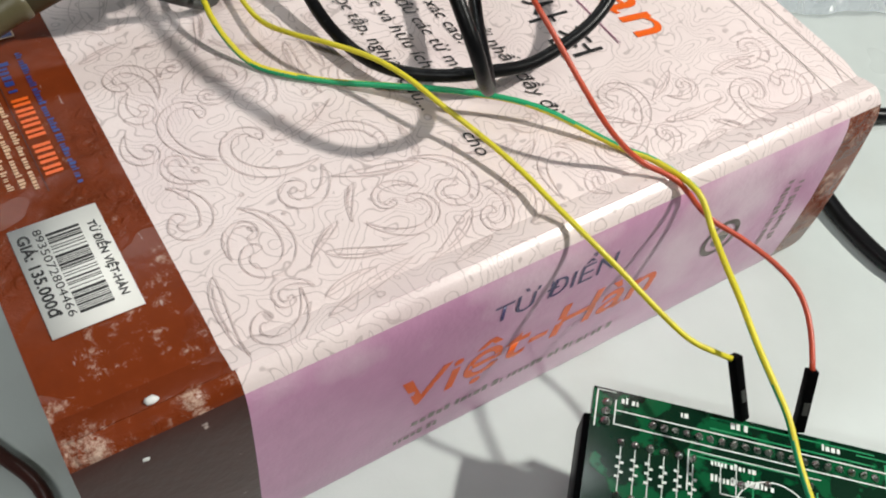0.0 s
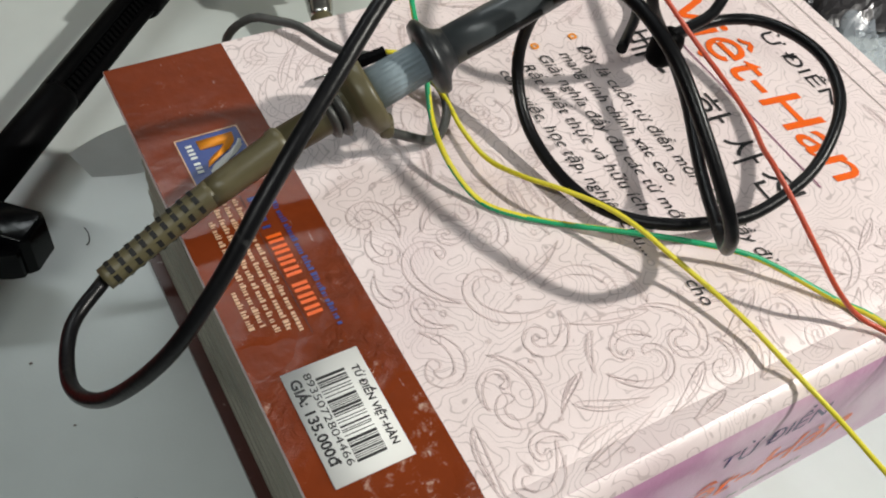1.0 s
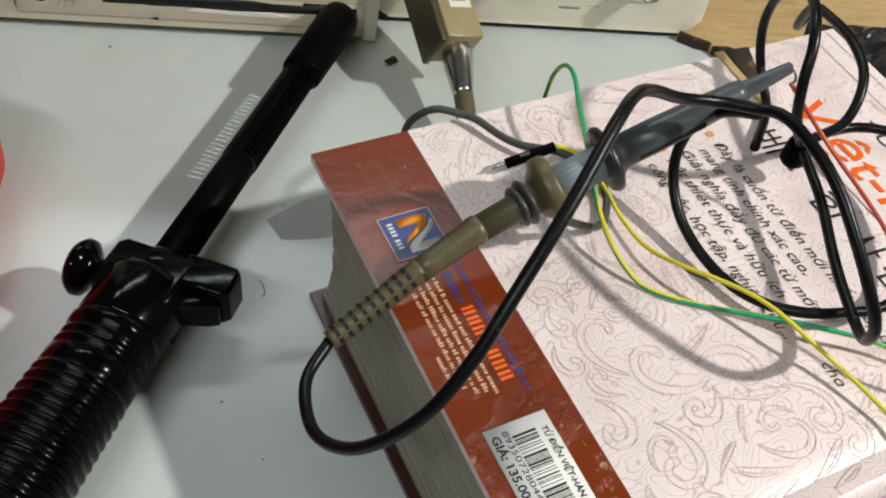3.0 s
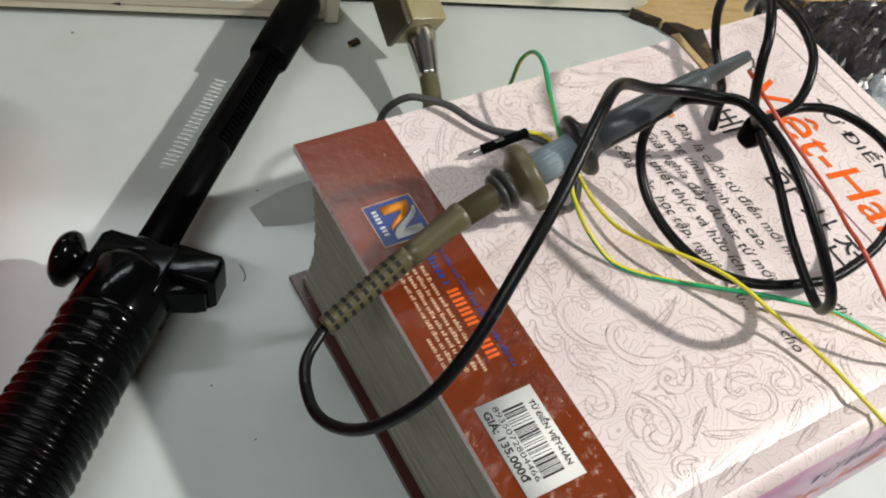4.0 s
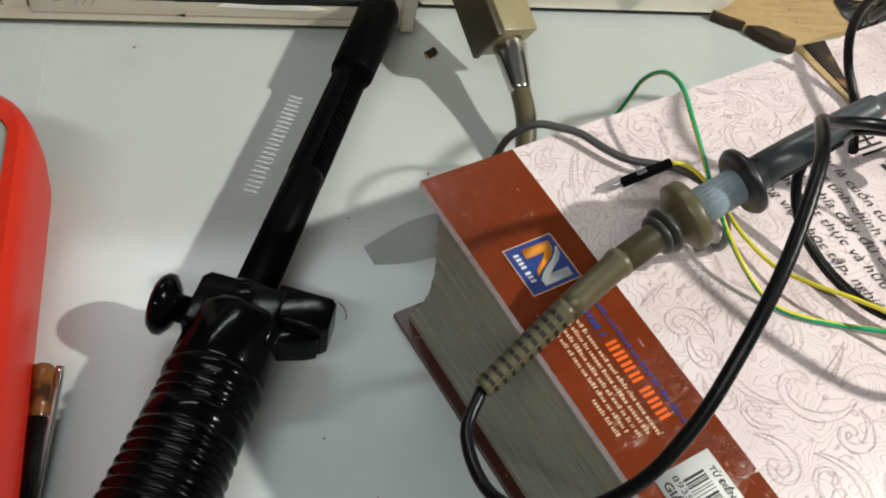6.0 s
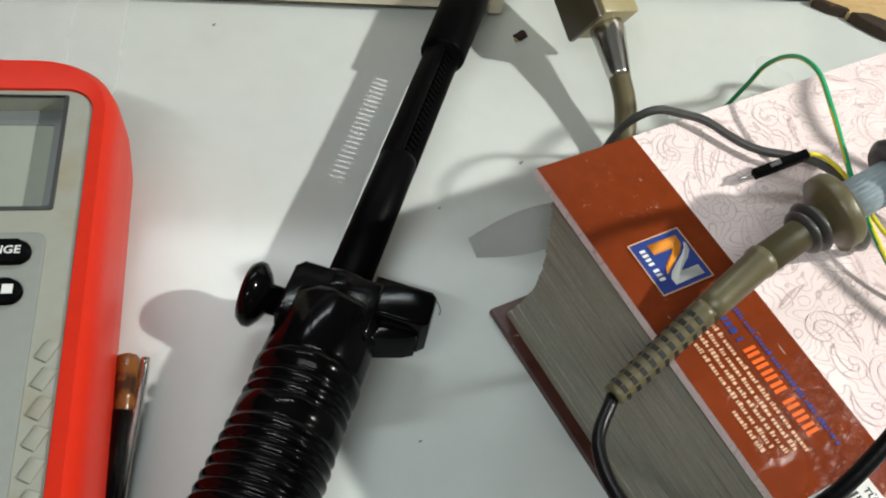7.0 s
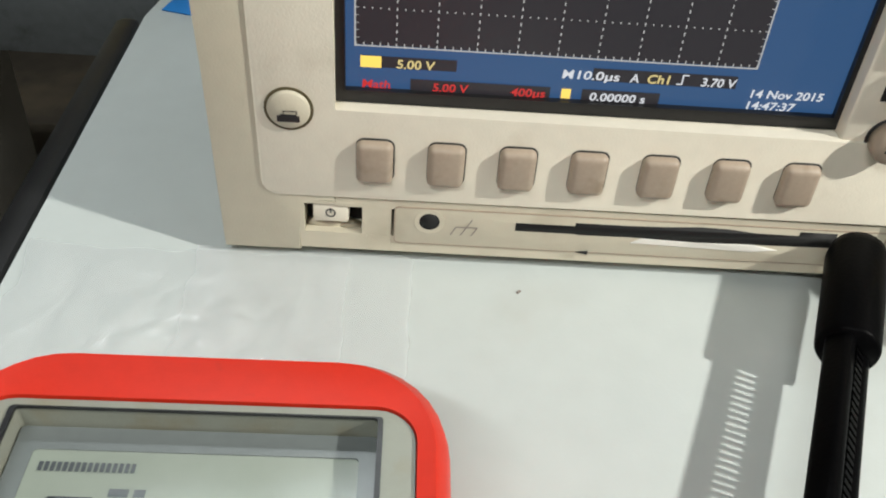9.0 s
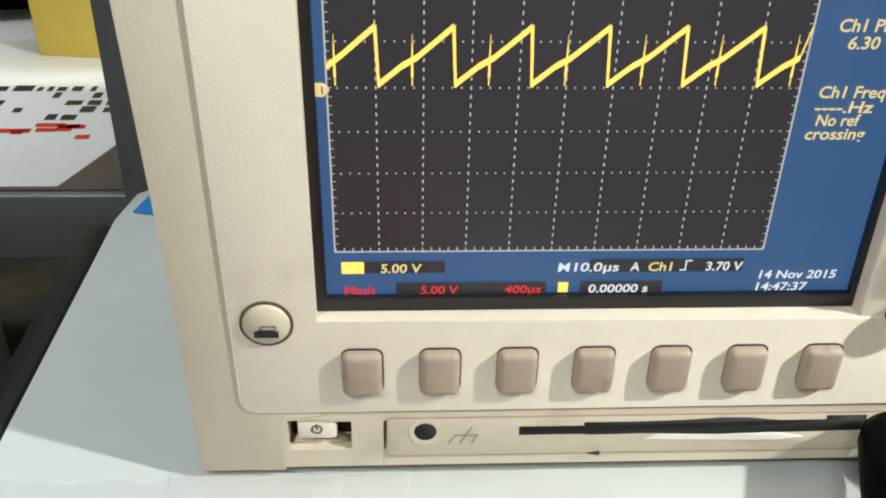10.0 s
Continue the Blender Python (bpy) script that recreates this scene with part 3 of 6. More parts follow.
def dictionary():
    t = thing("dictionary", "thick worn hardback dictionary, cream scrollwork cover with a brown end strip", "book", BOOK)
    st = [0.0, 0.010, 0.031, 0.032] + [0.032 + 0.0146 * k for k in range(1, 11)] + [0.1925, BL]
    T = 0.0028
    top = [(v, cover_z(v) + d) for v, d in zip(COVER_V, COVER_DIP)]
    prof = [(-0.0004, top[0][1] - 0.0006)] + top + [(v, z - T) for v, z in top[::-1]]
    worn = lambda u, v: 0.00007 * math.sin(37 * u + 20 * v) + 0.00005 * math.sin(90 * v)
    part("back_cover", sweep(prof, st, lambda u, v, z: 1 if u < 0.0315 else 0, warp=worn), [M_COVER, M_BROWN], t, "cream cover with grey scrollwork and brown strip")
    # spine: a gently rounded strip from cover to cover
    out = [(0.1466, cover_z(0.1465) + 0.0002), (0.1480, 0.0622), (0.1492, 0.0613), (0.1503, 0.0596), (0.1512, 0.0565), (0.1517, 0.0520), (0.1520, 0.044), (0.1522, 0.032), (0.1518, 0.018), (0.1508, 0.006), (0.1494, 0.0012), (0.1466, 0.0004)]
    prof = out + [(v - 0.0024, min(max(z, 0.003), 0.0592)) for v, z in out[::-1]]
    part("spine", sweep(prof, [0.0, 0.0315, 0.08, 0.13, 0.1935, BL], lambda u, v, z: (4 if u < 0.0315 else 3) if z > 0.0605 else 1 if u < 0.0315 else 2 if u > 0.1935 else 0), [M_MAUVE, M_DARKBROWN, M_BROWN, M_COVER, M_BROWN], t, "mauve spine with brown ends")
    prof = [(-0.0004, 0.0006), (0.0, 0.003), (0.1464, 0.003), (0.1464, 0.0004), (0.0, 0.0004)]
    part("front_cover", sweep(prof, [0.0, 0.0315, 0.1, BL], lambda u, v, z: 0), M_DARKBROWN, t)
    # pages: gatherings that follow the hollow fore-edge
    n, rnd = 34, random.Random(4)
    for k in range(n):
        f0, f1 = k / n, (k + 1) / n
        u0 = 0.0032 + rnd.uniform(0, 0.0007)
        v0 = 0.0035 + 0.0070 * math.sin(math.pi * (f0 + 0.5 / n)) + rnd.uniform(0, 0.0003)
        rows = []
        for v in (v0, 0.05, 0.10, 0.1475):
            lo, hi = 0.0031, cover_z(v) - T - 0.0003
            rows.append((v, lo + (hi - lo) * f0, lo + (hi - lo) * (f1 - 0.10 / n)))
        ring = [(v, a) for v, a, b in rows] + [(v, b) for v, a, b in rows[::-1]]
        part("page_gathering", sweep(ring, [u0, BL - 0.0035 - rnd.uniform(0, 0.0006)], lambda u, v, z: 0), M_PAGES, t)
    # printed matter
    scrollwork(t)
    W = 0.0050
    text = bmesh.new()
    for body, u, v0, v1 in (("Đây là cuốn từ điển mới nhất, đầy đủ", 0.1222, 0.0362, 0.1205), ("mang tính chính xác cao.", 0.1158, 0.0368, 0.0893), ("Giải nghĩa đầy đủ các từ mới", 0.1094, 0.0357, 0.1003), ("Rất thiết thực và hữu ích", 0.1030, 0.0372, 0.0935), ("cho", 0.1000, 0.1152, 0.1228), ("công việc, học tập, nghiên cứu...", 0.0958, 0.0370, 0.1052)):
        letters(body, W, on_cover(u, v0), v1 - v0, 0.24, 0.00001, bm=text)
    part("printed_blurb", text, M_INK, t, "black slanted printed lines of Vietnamese text")
    bm = bmesh.new()
    for u, v in ((0.1238, 0.0318), (0.1110, 0.0315), (0.1045, 0.0325)):
        frame_slab(rounded(-0.0012, -0.0012, 0.0012, 0.0012, 0.0009, 3), rounded(-0.0006, -0.0006, 0.0006, 0.0006, 0.0005, 3), 0, 0.00005, on_cover(u, v), bm)
    part("printed_bullet", bm, M_ORANGE2, t)
    part("printed_title", letters("Việt-Hàn", 0.0190, on_cover(0.1592, 0.0300), 0.0770, 0.12, 0.00010), M_ORANGE, t, "orange slanted title letters")
    part("printed_heading", letters("TỪ ĐIỂN", 0.0064, on_cover(0.1790, 0.0445), 0.0395, 0.05, 0.0), M_INK, t)
    bm = bmesh.new()
    for body, v, w in (("베", 0.0365, 0.0098), ("-", 0.0505, 0.004), ("한", 0.0655, 0.0115), ("사", 0.0820, 0.0105), ("전", 0.0955, 0.0105)):
        letters(body, 0.0128, on_cover(0.1375, v), w, 0.05, -0.00001, bm=bm)
    part("printed_korean", bm, M_INK, t)
    part("printed_rule", bars([(0.030, -0.0002, 0.106, 0.0002)], on_cover(0.1532, 0.0)), M_PURPLEINK, t)
    lines = [(0.001, 0.1928, 0.1445, 0.1931), (0.001, 0.2005, 0.1445, 0.2008)]
    part("printed_border", bars([(a, b, c, d) for a, b, c, d in lines], on_cover(0.0, 0.0, 0.0003)), M_LINEINK, t)
    # mark of the publisher: plain shapes
    mark = part("printed_mark", bars([(0.0, 0.0, 0.0150, 0.0152)], on_cover(0.0081, 0.0302, 0.0003)), M_BLUEINK, t, "blue square mark with amber and white shapes")
    top = on_cover(0.0081, 0.0302, 0.00045)
    part("amber_shape", slab([(0.0015, 0.0046), (0.0046, 0.0046), (0.0046, 0.0104), (0.0058, 0.0092), (0.0072, 0.0068), (0.0086, 0.0052), (0.0106, 0.0044), (0.0096, 0.0060), (0.0080, 0.0086), (0.0064, 0.0114), (0.0044, 0.0132), (0.0015, 0.0136)], 0, 0.00003, top), M_ORANGE2, mark)
    part("white_shape", slab([(0.0040, 0.0142), (0.0056, 0.0132), (0.0072, 0.0112), (0.0088, 0.0082), (0.0102, 0.0060), (0.0118, 0.0046), (0.0138, 0.0046), (0.0138, 0.0136), (0.0110, 0.0136), (0.0110, 0.0084), (0.0098, 0.0100), (0.0084, 0.0124), (0.0066, 0.0142), (0.0046, 0.0147)], 0.00004, 0.00007, top), M_WHITEINK, mark)
    part("pale_border", frame_slab([(-0.0003, -0.0003), (0.0153, -0.0003), (0.0153, 0.0155), (-0.0003, 0.0155)], [(0, 0), (0.015, 0), (0.015, 0.0152), (0, 0.0152)], 0, 0.00002, top), M_PALEINK, mark)
    part("pale_bar", bars([(0.0022 + 0.0013 * k + (0.0007 if k > 3 else 0), 0.0016, 0.0030 + 0.0013 * k + (0.0007 if k > 3 else 0), 0.0032) for k in range(7)], top @ Matrix.Translation((0, 0, 0.00002))), M_WHITEINK, mark)
    # unreadable imprint on the strip
    rows = []
    for u, v0, v1, hgt, s in ((0.0138, 0.0515, 0.0915, 0.0009, 1), (0.0114, 0.0515, 0.0905, 0.0009, 2), (0.0090, 0.0530, 0.0900, 0.0009, 3), (0.0066, 0.0560, 0.0870, 0.0009, 4), (0.0042, 0.0760, 0.0870, 0.0009, 5)):
        rows += fine_bars(v0, v1, u, hgt * 1.45, s)
    tagged(part("imprint_print", bars(rows, on_cover(0, 0, 0.0003)), M_PALEINK, t), kind="stuff")
    bar_parts("imprint_bar", [(0.0650 + 0.0033 * k + (0.0012 if k > 3 else 0) + d, 0.0168, 0.0659 + 0.0033 * k + (0.0012 if k > 3 else 0) + d, 0.0204) for k in range(7) for d in (0, 0.0015)], on_cover(0, 0, 0.0003), M_ORANGE, t)
    bar_parts("imprint_bar", fine_bars(0.0505, 0.0925, 0.0218, 0.0014, 8) + fine_bars(0.0520, 0.0640, 0.0172, 0.0026, 9), on_cover(0, 0, 0.0003), M_BLUEINK, t)
    part("imprint_rule", bars([(0.0515, 0.01595, 0.0925, 0.0161)], on_cover(0, 0, 0.0003)), M_INK, t)
    # spine printing, read from below
    face_z, face_v = [z for v, z in out[::-1]], [v for v, z in out[::-1]]

    def on_spine(u, z):
        return Matrix.Translation((u, 0, z)) @ pose(0, 0, 0, 90, 0, 0)

    def hug(bm, lift=0.00012):
        """Presses a flat print onto the rounded spine."""
        for v in bm.verts:
            v.co.y = -float(np.interp(v.co.z, face_z, face_v)) - lift
        return bm
    part("spine_title", hug(letters("Việt-Hàn", 0.0172, on_spine(0.0650, 0.0262), 0.0730, 0.15, 0.00018)), M_ORANGE, t, "orange title letters on the spine")
    part("spine_heading", hug(letters("TỪ ĐIỂN", 0.0082, on_spine(0.0870, 0.0452), 0.034, 0.05, 0.00002)), M_NAVYINK, t)
    for u0, u1, z, h, seed in ((0.0680, 0.1280, 0.0148, 0.0030, 11), (0.0640, 0.0780, 0.0085, 0.0025, 12)):
        tagged(part("spine_small_print", hug(bars(fine_bars(u0, u1, z, h, seed), pose(0, 0, 0, 90, 0, 0))), M_LINEINK, t), kind="stuff")
    for k in range(2):
        tagged(part("spine_small_print", hug(bars(fine_bars(0.0, 0.026, -0.0012, 0.0026, 13 + k), on_spine(0.1785 + 0.0048 * k, 0.019) @ pose(0, 0, 0, 0, 0, 90))), M_LINEINK, t), kind="stuff")
    part("spine_emblem", hug(frame_slab(rounded(0, 0, 0.013, 0.013, 0.0064, 5), rounded(0.0016, 0.0016, 0.0114, 0.0114, 0.0048, 5), 0, 0.00006, on_spine(0.152, 0.028))), M_LINEINK, t)
    part("emblem_centre", hug(slab(rounded(0.0035, 0.0035, 0.0095, 0.0095, 0.0029, 4), 0, 0.00005, on_spine(0.152, 0.028))), M_LINEINK, t)
    part("spine_bar", hug(bars([(0.0, 0.0, 0.014, 0.011)], on_spine(0.013, 0.006)), 0.0001), M_WHITEINK, t)
    part("spine_bar", hug(bars([(0.001, 0.001, 0.013, 0.010)], on_spine(0.013, 0.006)), 0.0002), M_NAVYINK, t)
    part("spine_bar", hug(bars(word_bars(0.0018, 0.0125, 0.004, 0.003, 15), on_spine(0.013, 0.006)), 0.0003), M_WHITEINK, t)
    # price label
    lab = part("price_label", slab([(0, 0), (0.0270, 0), (0.0270, 0.0172), (0, 0.0172)], 0, 0.0001, on_cover(0.0057, 0.0992, 0.00025)), M_PAPER, t, "white paper price label with a barcode")
    face = on_cover(0.0057, 0.0992, 0.00045)
    rnd, rows, x = random.Random(9), [], 0.0036
    while x < 0.0238:
        w = rnd.choice((0.00022, 0.00022, 0.00044, 0.00066))
        rows.append((x, 0.0062, x + w, 0.0126))
        x += w + rnd.choice((0.00022, 0.00022, 0.00044, 0.00066))
    tagged(part("barcode", bars(rows, face), M_INK, lab), kind="stuff")
    part("label_heading", letters("TỪ ĐIỂN VIỆT-HÀN", 0.0022, face @ Matrix.Translation((0.0040, 0.0141, 0)), 0.0195, 0.1, 0.00006), M_INK, lab)
    part("label_digits", letters("8935072804466", 0.0023, face @ Matrix.Translation((0.0018, 0.0042, 0)), 0.0220), M_INK, lab)
    part("label_price", letters("GIÁ: 135.000đ", 0.0031, face @ Matrix.Translation((0.0022, 0.0011, 0)), 0.0205, 0, 0.00008), M_INK, lab)


dictionary()


def paper_slip():
    """A grey slip that sticks out of the pages at the fore-edge corner."""
    bm, rows = bmesh.new(), []
    for k in range(9):
        f = k / 8
        a = Vector((0.1905, -0.1335, 0.0440)).lerp(Vector((0.1625, -0.1440, 0.0405)), f) + Vector((0, 0, 0.0035 * math.sin(math.pi * f)))
        b = Vector((0.1915, -0.1385, 0.0300)).lerp(Vector((0.1668, -0.1432, 0.0303)), f) + Vector((0.0, -0.003, 0.0020)) * math.sin(math.pi * f)
        rows.append((bm.verts.new(a), bm.verts.new(b)))
    for (a, b), (c, d) in zip(rows, rows[1:]):
        bm.faces.new((a, b, d, c))
    bmesh.ops.solidify(bm, geom=bm.faces[:], thickness=0.0004)
    tagged(part("paper_slip", smooth(bm), M_GREYPAPER, None), "pale grey paper slip tucked into the dictionary pages", "paper slip")


paper_slip()


# ---- oscilloscope ----
SCOPE = pose(0, 0, 0.0036, 0, 0, 0)


def oscilloscope():
    """Local x runs along its front, y back, z up; the display module stands proud of the input panel."""
    t = thing("oscilloscope", "beige bench oscilloscope, grimy, with a lit blue display", "oscilloscope", SCOPE)
    up = pose(0, 0, 0, 90, 0, 0)          # outline (x, z) -> front plane; +z of the slab points to -y

    def front(y):
        return Matrix.Translation((0, y, 0)) @ up
    # rear housing
    part("housing", box(0.352, 0.135, 0.172, Matrix.Translation((0.178, 0.0925, 0.088)), 0.008, 3), M_SCOPE, t)
    # display module: a frame round the screen opening, in strips butted together
    o = (0.0332, 0.0500, 0.1695, 0.1590)
    bm = slab([(0.0, 0.0), (0.0226, 0.0), (0.0226, 0.0190), (o[0], 0.0190), (o[0], 0.178), (-0.004, 0.178), (-0.0042, 0.15), (-0.001, 0.06)], -0.060, 0.0, front(0), 0.0005)
    part("left_cheek", bm, M_SCOPE, t)
    part("display_surround", box(o[2] - o[0], 0.060, 0.019, Matrix.Translation(((o[0] + o[2]) / 2, 0.0300, 0.1685)), 0.001), M_SCOPEIN, t)
    part("display_surround", box(0.0255, 0.060, 0.1572, Matrix.Translation((0.1823, 0.0300, 0.0994)), 0.0008), M_SCOPEIN, t)
    # key strip under the screen, pale
    part("key_panel", box(o[2] - o[0], 0.058, 0.0286, Matrix.Translation(((o[0] + o[2]) / 2, 0.0300, 0.0353))), M_SCOPEIN, t)
    lower = [(0.0125 + 0.0040 * (1 - math.cos(radians(a))), 0.0212 + 0.0040 * (1 - math.sin(radians(a)))) for a in range(0, 91, 15)]
    fascia = lower + [(0.1948, 0.0212), (0.1948, 0.0498), (0.0331, 0.0498), (0.0331, 0.176), (0.0100, 0.176)]
    part("fascia_inlay", slab(fascia, -0.003, 0.0006, front(0), 0.0005), M_SCOPEIN, t, "pale inlay beside and below the screen")
    # lower strip with the switch bay, the earth socket and the disk slot
    y0, y1 = 0.0012, 0.0204
    bm = box(0.1617, 0.058, y1 - 0.0172, Matrix.Translation((0.1141, 0.0292, (0.0172 + y1) / 2)))
    box(0.0080, 0.058, 0.0101, Matrix.Translation((0.0453, 0.0292, 0.01212)), bm=bm)
    box(0.1457, 0.058, 0.0060, Matrix.Translation((0.1221, 0.0292, 0.0042)), bm=bm)
    box(0.0266, 0.058, 0.0058, Matrix.Translation((0.0359, 0.0292, 0.0041)), bm=bm)
    part("lower_strip", bm, M_SCOPE, t)
    part("drive_panel", slab(rounded(0.0503, 0.0050, 0.1948, 0.0182, 0.0012, 4), -0.05, 0.0001, front(0), 0.0002), M_SCOPE, t)
    part("panel_groove", frame_slab(rounded(0.0501, 0.0048, 0.1950, 0.0184, 0.0014, 4), rounded(0.0504, 0.0051, 0.1947, 0.0181, 0.0012, 4), -0.002, 0.0002, front(0)), M_KEY, t)
    # disk slot: a proud black slab paints the shaded mouth, with a worn flap
    mouth = [(0.0856, 0.0119), (0.1030, 0.0119), (0.1045, 0.0116), (0.1200, 0.0118), (0.1400, 0.0110), (0.1520, 0.0114), (0.1720, 0.0117), (0.1920, 0.0121), (0.1920, 0.0156), (0.1800, 0.0157), (0.1800, 0.0172), (0.1690, 0.0172), (0.1690, 0.0157), (0.1560, 0.0158), (0.1480, 0.0168), (0.1400, 0.0170), (0.1300, 0.0163), (0.1180, 0.0160), (0.1030, 0.0160), (0.1030, 0.0148), (0.0856, 0.0148)]
    part("slot_mouth", slab(mouth, 0.0, 0.0004, front(0.0002)), M_HOLE, t)
    part("slot_flap", slab([(0.1200, 0.0096), (0.1560, 0.0088), (0.1640, 0.0098), (0.1560, 0.0115), (0.1400, 0.0111), (0.1230, 0.0116)], 0.0, 0.0004, front(-0.00005), 0.0002), M_WHITEKEY, t, "worn pale slot flap")
    part("eject_mark", slab([(0.1042, 0.0060), (0.1078, 0.0052), (0.1078, 0.0066)], 0.0, 0.0003, front(-0.0012)), M_HOLE, t)
    part("earth_socket", frame_slab(rounded(0.0560, 0.0092, 0.0648, 0.0180, 0.0043, 5), rounded(0.0574, 0.0106, 0.0634, 0.0166, 0.0029, 5), -0.002, 0.0003, front(0)), M_SCOPE, t)
    part("earth_hole", lathe([(0.0030, 0), (0.0030, 0.0005)], front(0.0) @ Matrix.Translation((0.0604, 0.0136, -0.0002))), M_HOLE, t)
    part("earth_symbol", bars([(0.0, 0.0024, 0.0052, 0.0027), (0.0024, 0.0027, 0.0027, 0.0050), (0.0, 0.0, 0.0003, 0.0024), (0.0024, 0.0, 0.0027, 0.0024), (0.0049, 0.0, 0.0052, 0.0024)], front(-0.0004) @ Matrix.Translation((0.0665, 0.0092, 0)) @ Matrix.Diagonal((1.25, 1.2, 1, 1)) @ Matrix(((1, 0.5, 0, 0), (0, 1, 0, 0), (0, 0, 1, 0), (0, 0, 0, 1)))), M_LINEINK, t)
    # mains switch in its bay; a black backing paints the bay's shaded inside
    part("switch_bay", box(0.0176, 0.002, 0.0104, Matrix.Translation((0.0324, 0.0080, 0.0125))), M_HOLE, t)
    sw = part("power_switch", box(0.0104, 0.006, 0.0070, Matrix.Translation((0.0316, 0.0036, 0.0143)), 0.0008), M_SCOPEIN, t)
    part("power_symbol", frame_slab(rounded(-0.0015, -0.0015, 0.0015, 0.0015, 0.00145, 5), rounded(-0.0011, -0.0011, 0.0011, 0.0011, 0.00105, 5), 0, 0.0001, front(0.00055) @ Matrix.Translation((0.0316, 0.0143, 0))), M_INK, sw)
    part("power_symbol", bars([(-0.0002, 0, 0.0002, 0.0020)], front(0.00035) @ Matrix.Translation((0.0316, 0.0143, 0))), M_INK, sw)
    part("switch_ramp", slab([(0.0240, 0.0072), (0.0408, 0.0072), (0.0350, 0.0094), (0.0262, 0.0094)], -0.006, -0.0028, front(0)), M_SCOPE, t)
    part("bay_frame", frame_slab([(0.0226, 0.0062), (0.0419, 0.0062), (0.0419, 0.0188), (0.0226, 0.0188)], [(0.0240, 0.0074), (0.0408, 0.0074), (0.0408, 0.0178), (0.0240, 0.0178)], -0.007, -0.0001, front(0)), M_SCOPE, t)
    # soft keys
    for k in range(7):
        x, z = 0.0442 + 0.01966 * k, 0.0347
        key = part("soft_key", box(0.0102, 0.0074, 0.0134, Matrix.Translation((x, 0.0001, z)), 0.0020, 4), M_KEY, t)
        # flat black plate on the fascia paints the shaded gap round the key
        part("key_gap_shade", slab(rounded(x - 0.0052, z - 0.0069, x + 0.0055, z + 0.0073, 0.0024, 4), 0.0, 0.0001, front(-0.00062)), M_HOLE, t)
    # round print key
    pk = part("print_key", lathe([(0.0058, 0), (0.0058, 0.0012), (0.0052, 0.0019), (0.001, 0.0021)], front(0) @ Matrix.Translation((0.0213, 0.0500, 0)), 28), M_SCOPE, t)
    part("key_ring", frame_slab(rounded(-0.0066, -0.0066, 0.0066, 0.0066, 0.0065, 7), rounded(-0.0058, -0.0058, 0.0058, 0.0058, 0.0057, 7), -0.002, 0.0009, front(0) @ Matrix.Translation((0.0213, 0.0500, 0))), M_OLIVE, t)
    part("printer_symbol", bars([(-0.0030, -0.0032, 0.0030, -0.0012), (-0.0022, -0.0012, 0.0022, -0.0008), (-0.0012, 0.0000, 0.0024, 0.0003), (-0.0014, -0.0008, -0.0011, 0.0003), (0.0021, -0.0008, 0.0024, 0.0003)], front(-0.0023) @ Matrix.Translation((0.0213, 0.0500, 0))), M_INK, pk)
    # side keys
    for z in (0.0680, 0.0836, 0.0992, 0.1148, 0.1304):
        part("side_key", box(0.0112, 0.0074, 0.0104, Matrix.Translation((0.1826, -0.0012, z)), 0.0018, 3), M_KEY, t)
        # black box behind the key paints its dark surround
        part("key_gap_shade", box(0.0132, 0.002, 0.0120, Matrix.Translation((0.1822, 0.0007, z + 0.0002)), 0.0005), M_HOLE, t)
    rk = part("menu_off_key", lathe([(0.0056, 0), (0.0056, 0.0046), (0.0046, 0.0056), (0.001, 0.0058)], front(0) @ Matrix.Translation((0.1822, 0.0512, 0)), 26), M_KEY, t)
    part("key_ring", lathe([(0.0064, 0), (0.0064, 0.0004)], front(-0.0001) @ Matrix.Translation((0.1822, 0.0512, 0)), 26), M_HOLE, t)
    part("key_bars", bars([(-0.003, 0.0004, 0.003, 0.0012), (-0.0028, -0.0012, 0.0028, -0.0004)], front(-0.0060) @ Matrix.Translation((0.1822, 0.0512, 0))), M_INK, rk)
    # rib between display module and inputs
    part("rib", slab([(0.1950, 0.0), (0.2010, 0.0), (0.2060, 0.178), (0.1950, 0.178)], -0.060, 0.0022, front(0), 0.002), M_SCOPE, t)
    # screen
    scr = part("screen_bezel", frame_slab([(o[0], o[1]), (o[2], o[1]), (o[2], o[3]), (o[0], o[3])], [(0.0358, 0.0536), (0.1680, 0.0536), (0.1680, 0.1560), (0.0358, 0.1560)], -0.0200, -0.0045, front(0)), M_BEZEL, t, "black inner bezel")
    lcd = part("screen", box(0.1330, 0.004, 0.1034, Matrix.Translation((0.1019, 0.0085, 0.1048))), M_SCR_BLUE, t, "lit blue display")
    f1, f2, f3, f4 = front(0.0063), front(0.0061), front(0.0059), front(0.0057)
    gx, gz, d = 0.0385, 0.0664, 0.0105
    part("plot_area", bars([(gx, gz, gx + 10 * d, gz + 8 * d)], f1), M_SCR_DARK, lcd)
    rows = [(gx - 0.0004, gz - 0.0004, gx + 10 * d + 0.0004, gz), (gx - 0.0004, gz + 8 * d, gx + 10 * d + 0.0004, gz + 8 * d + 0.0004), (gx - 0.0004, gz, gx, gz + 8 * d), (gx + 10 * d, gz, gx + 10 * d + 0.0004, gz + 8 * d)]
    for k in range(51):
        x = gx + 10 * d * k / 50
        rows += [(x - 0.00015, gz, x + 0.00015, gz + 0.0009)]
        for j in range(1, 8):
            rows.append((x - 0.00018, gz + d * j - 0.00022, x + 0.00018, gz + d * j + 0.00022))
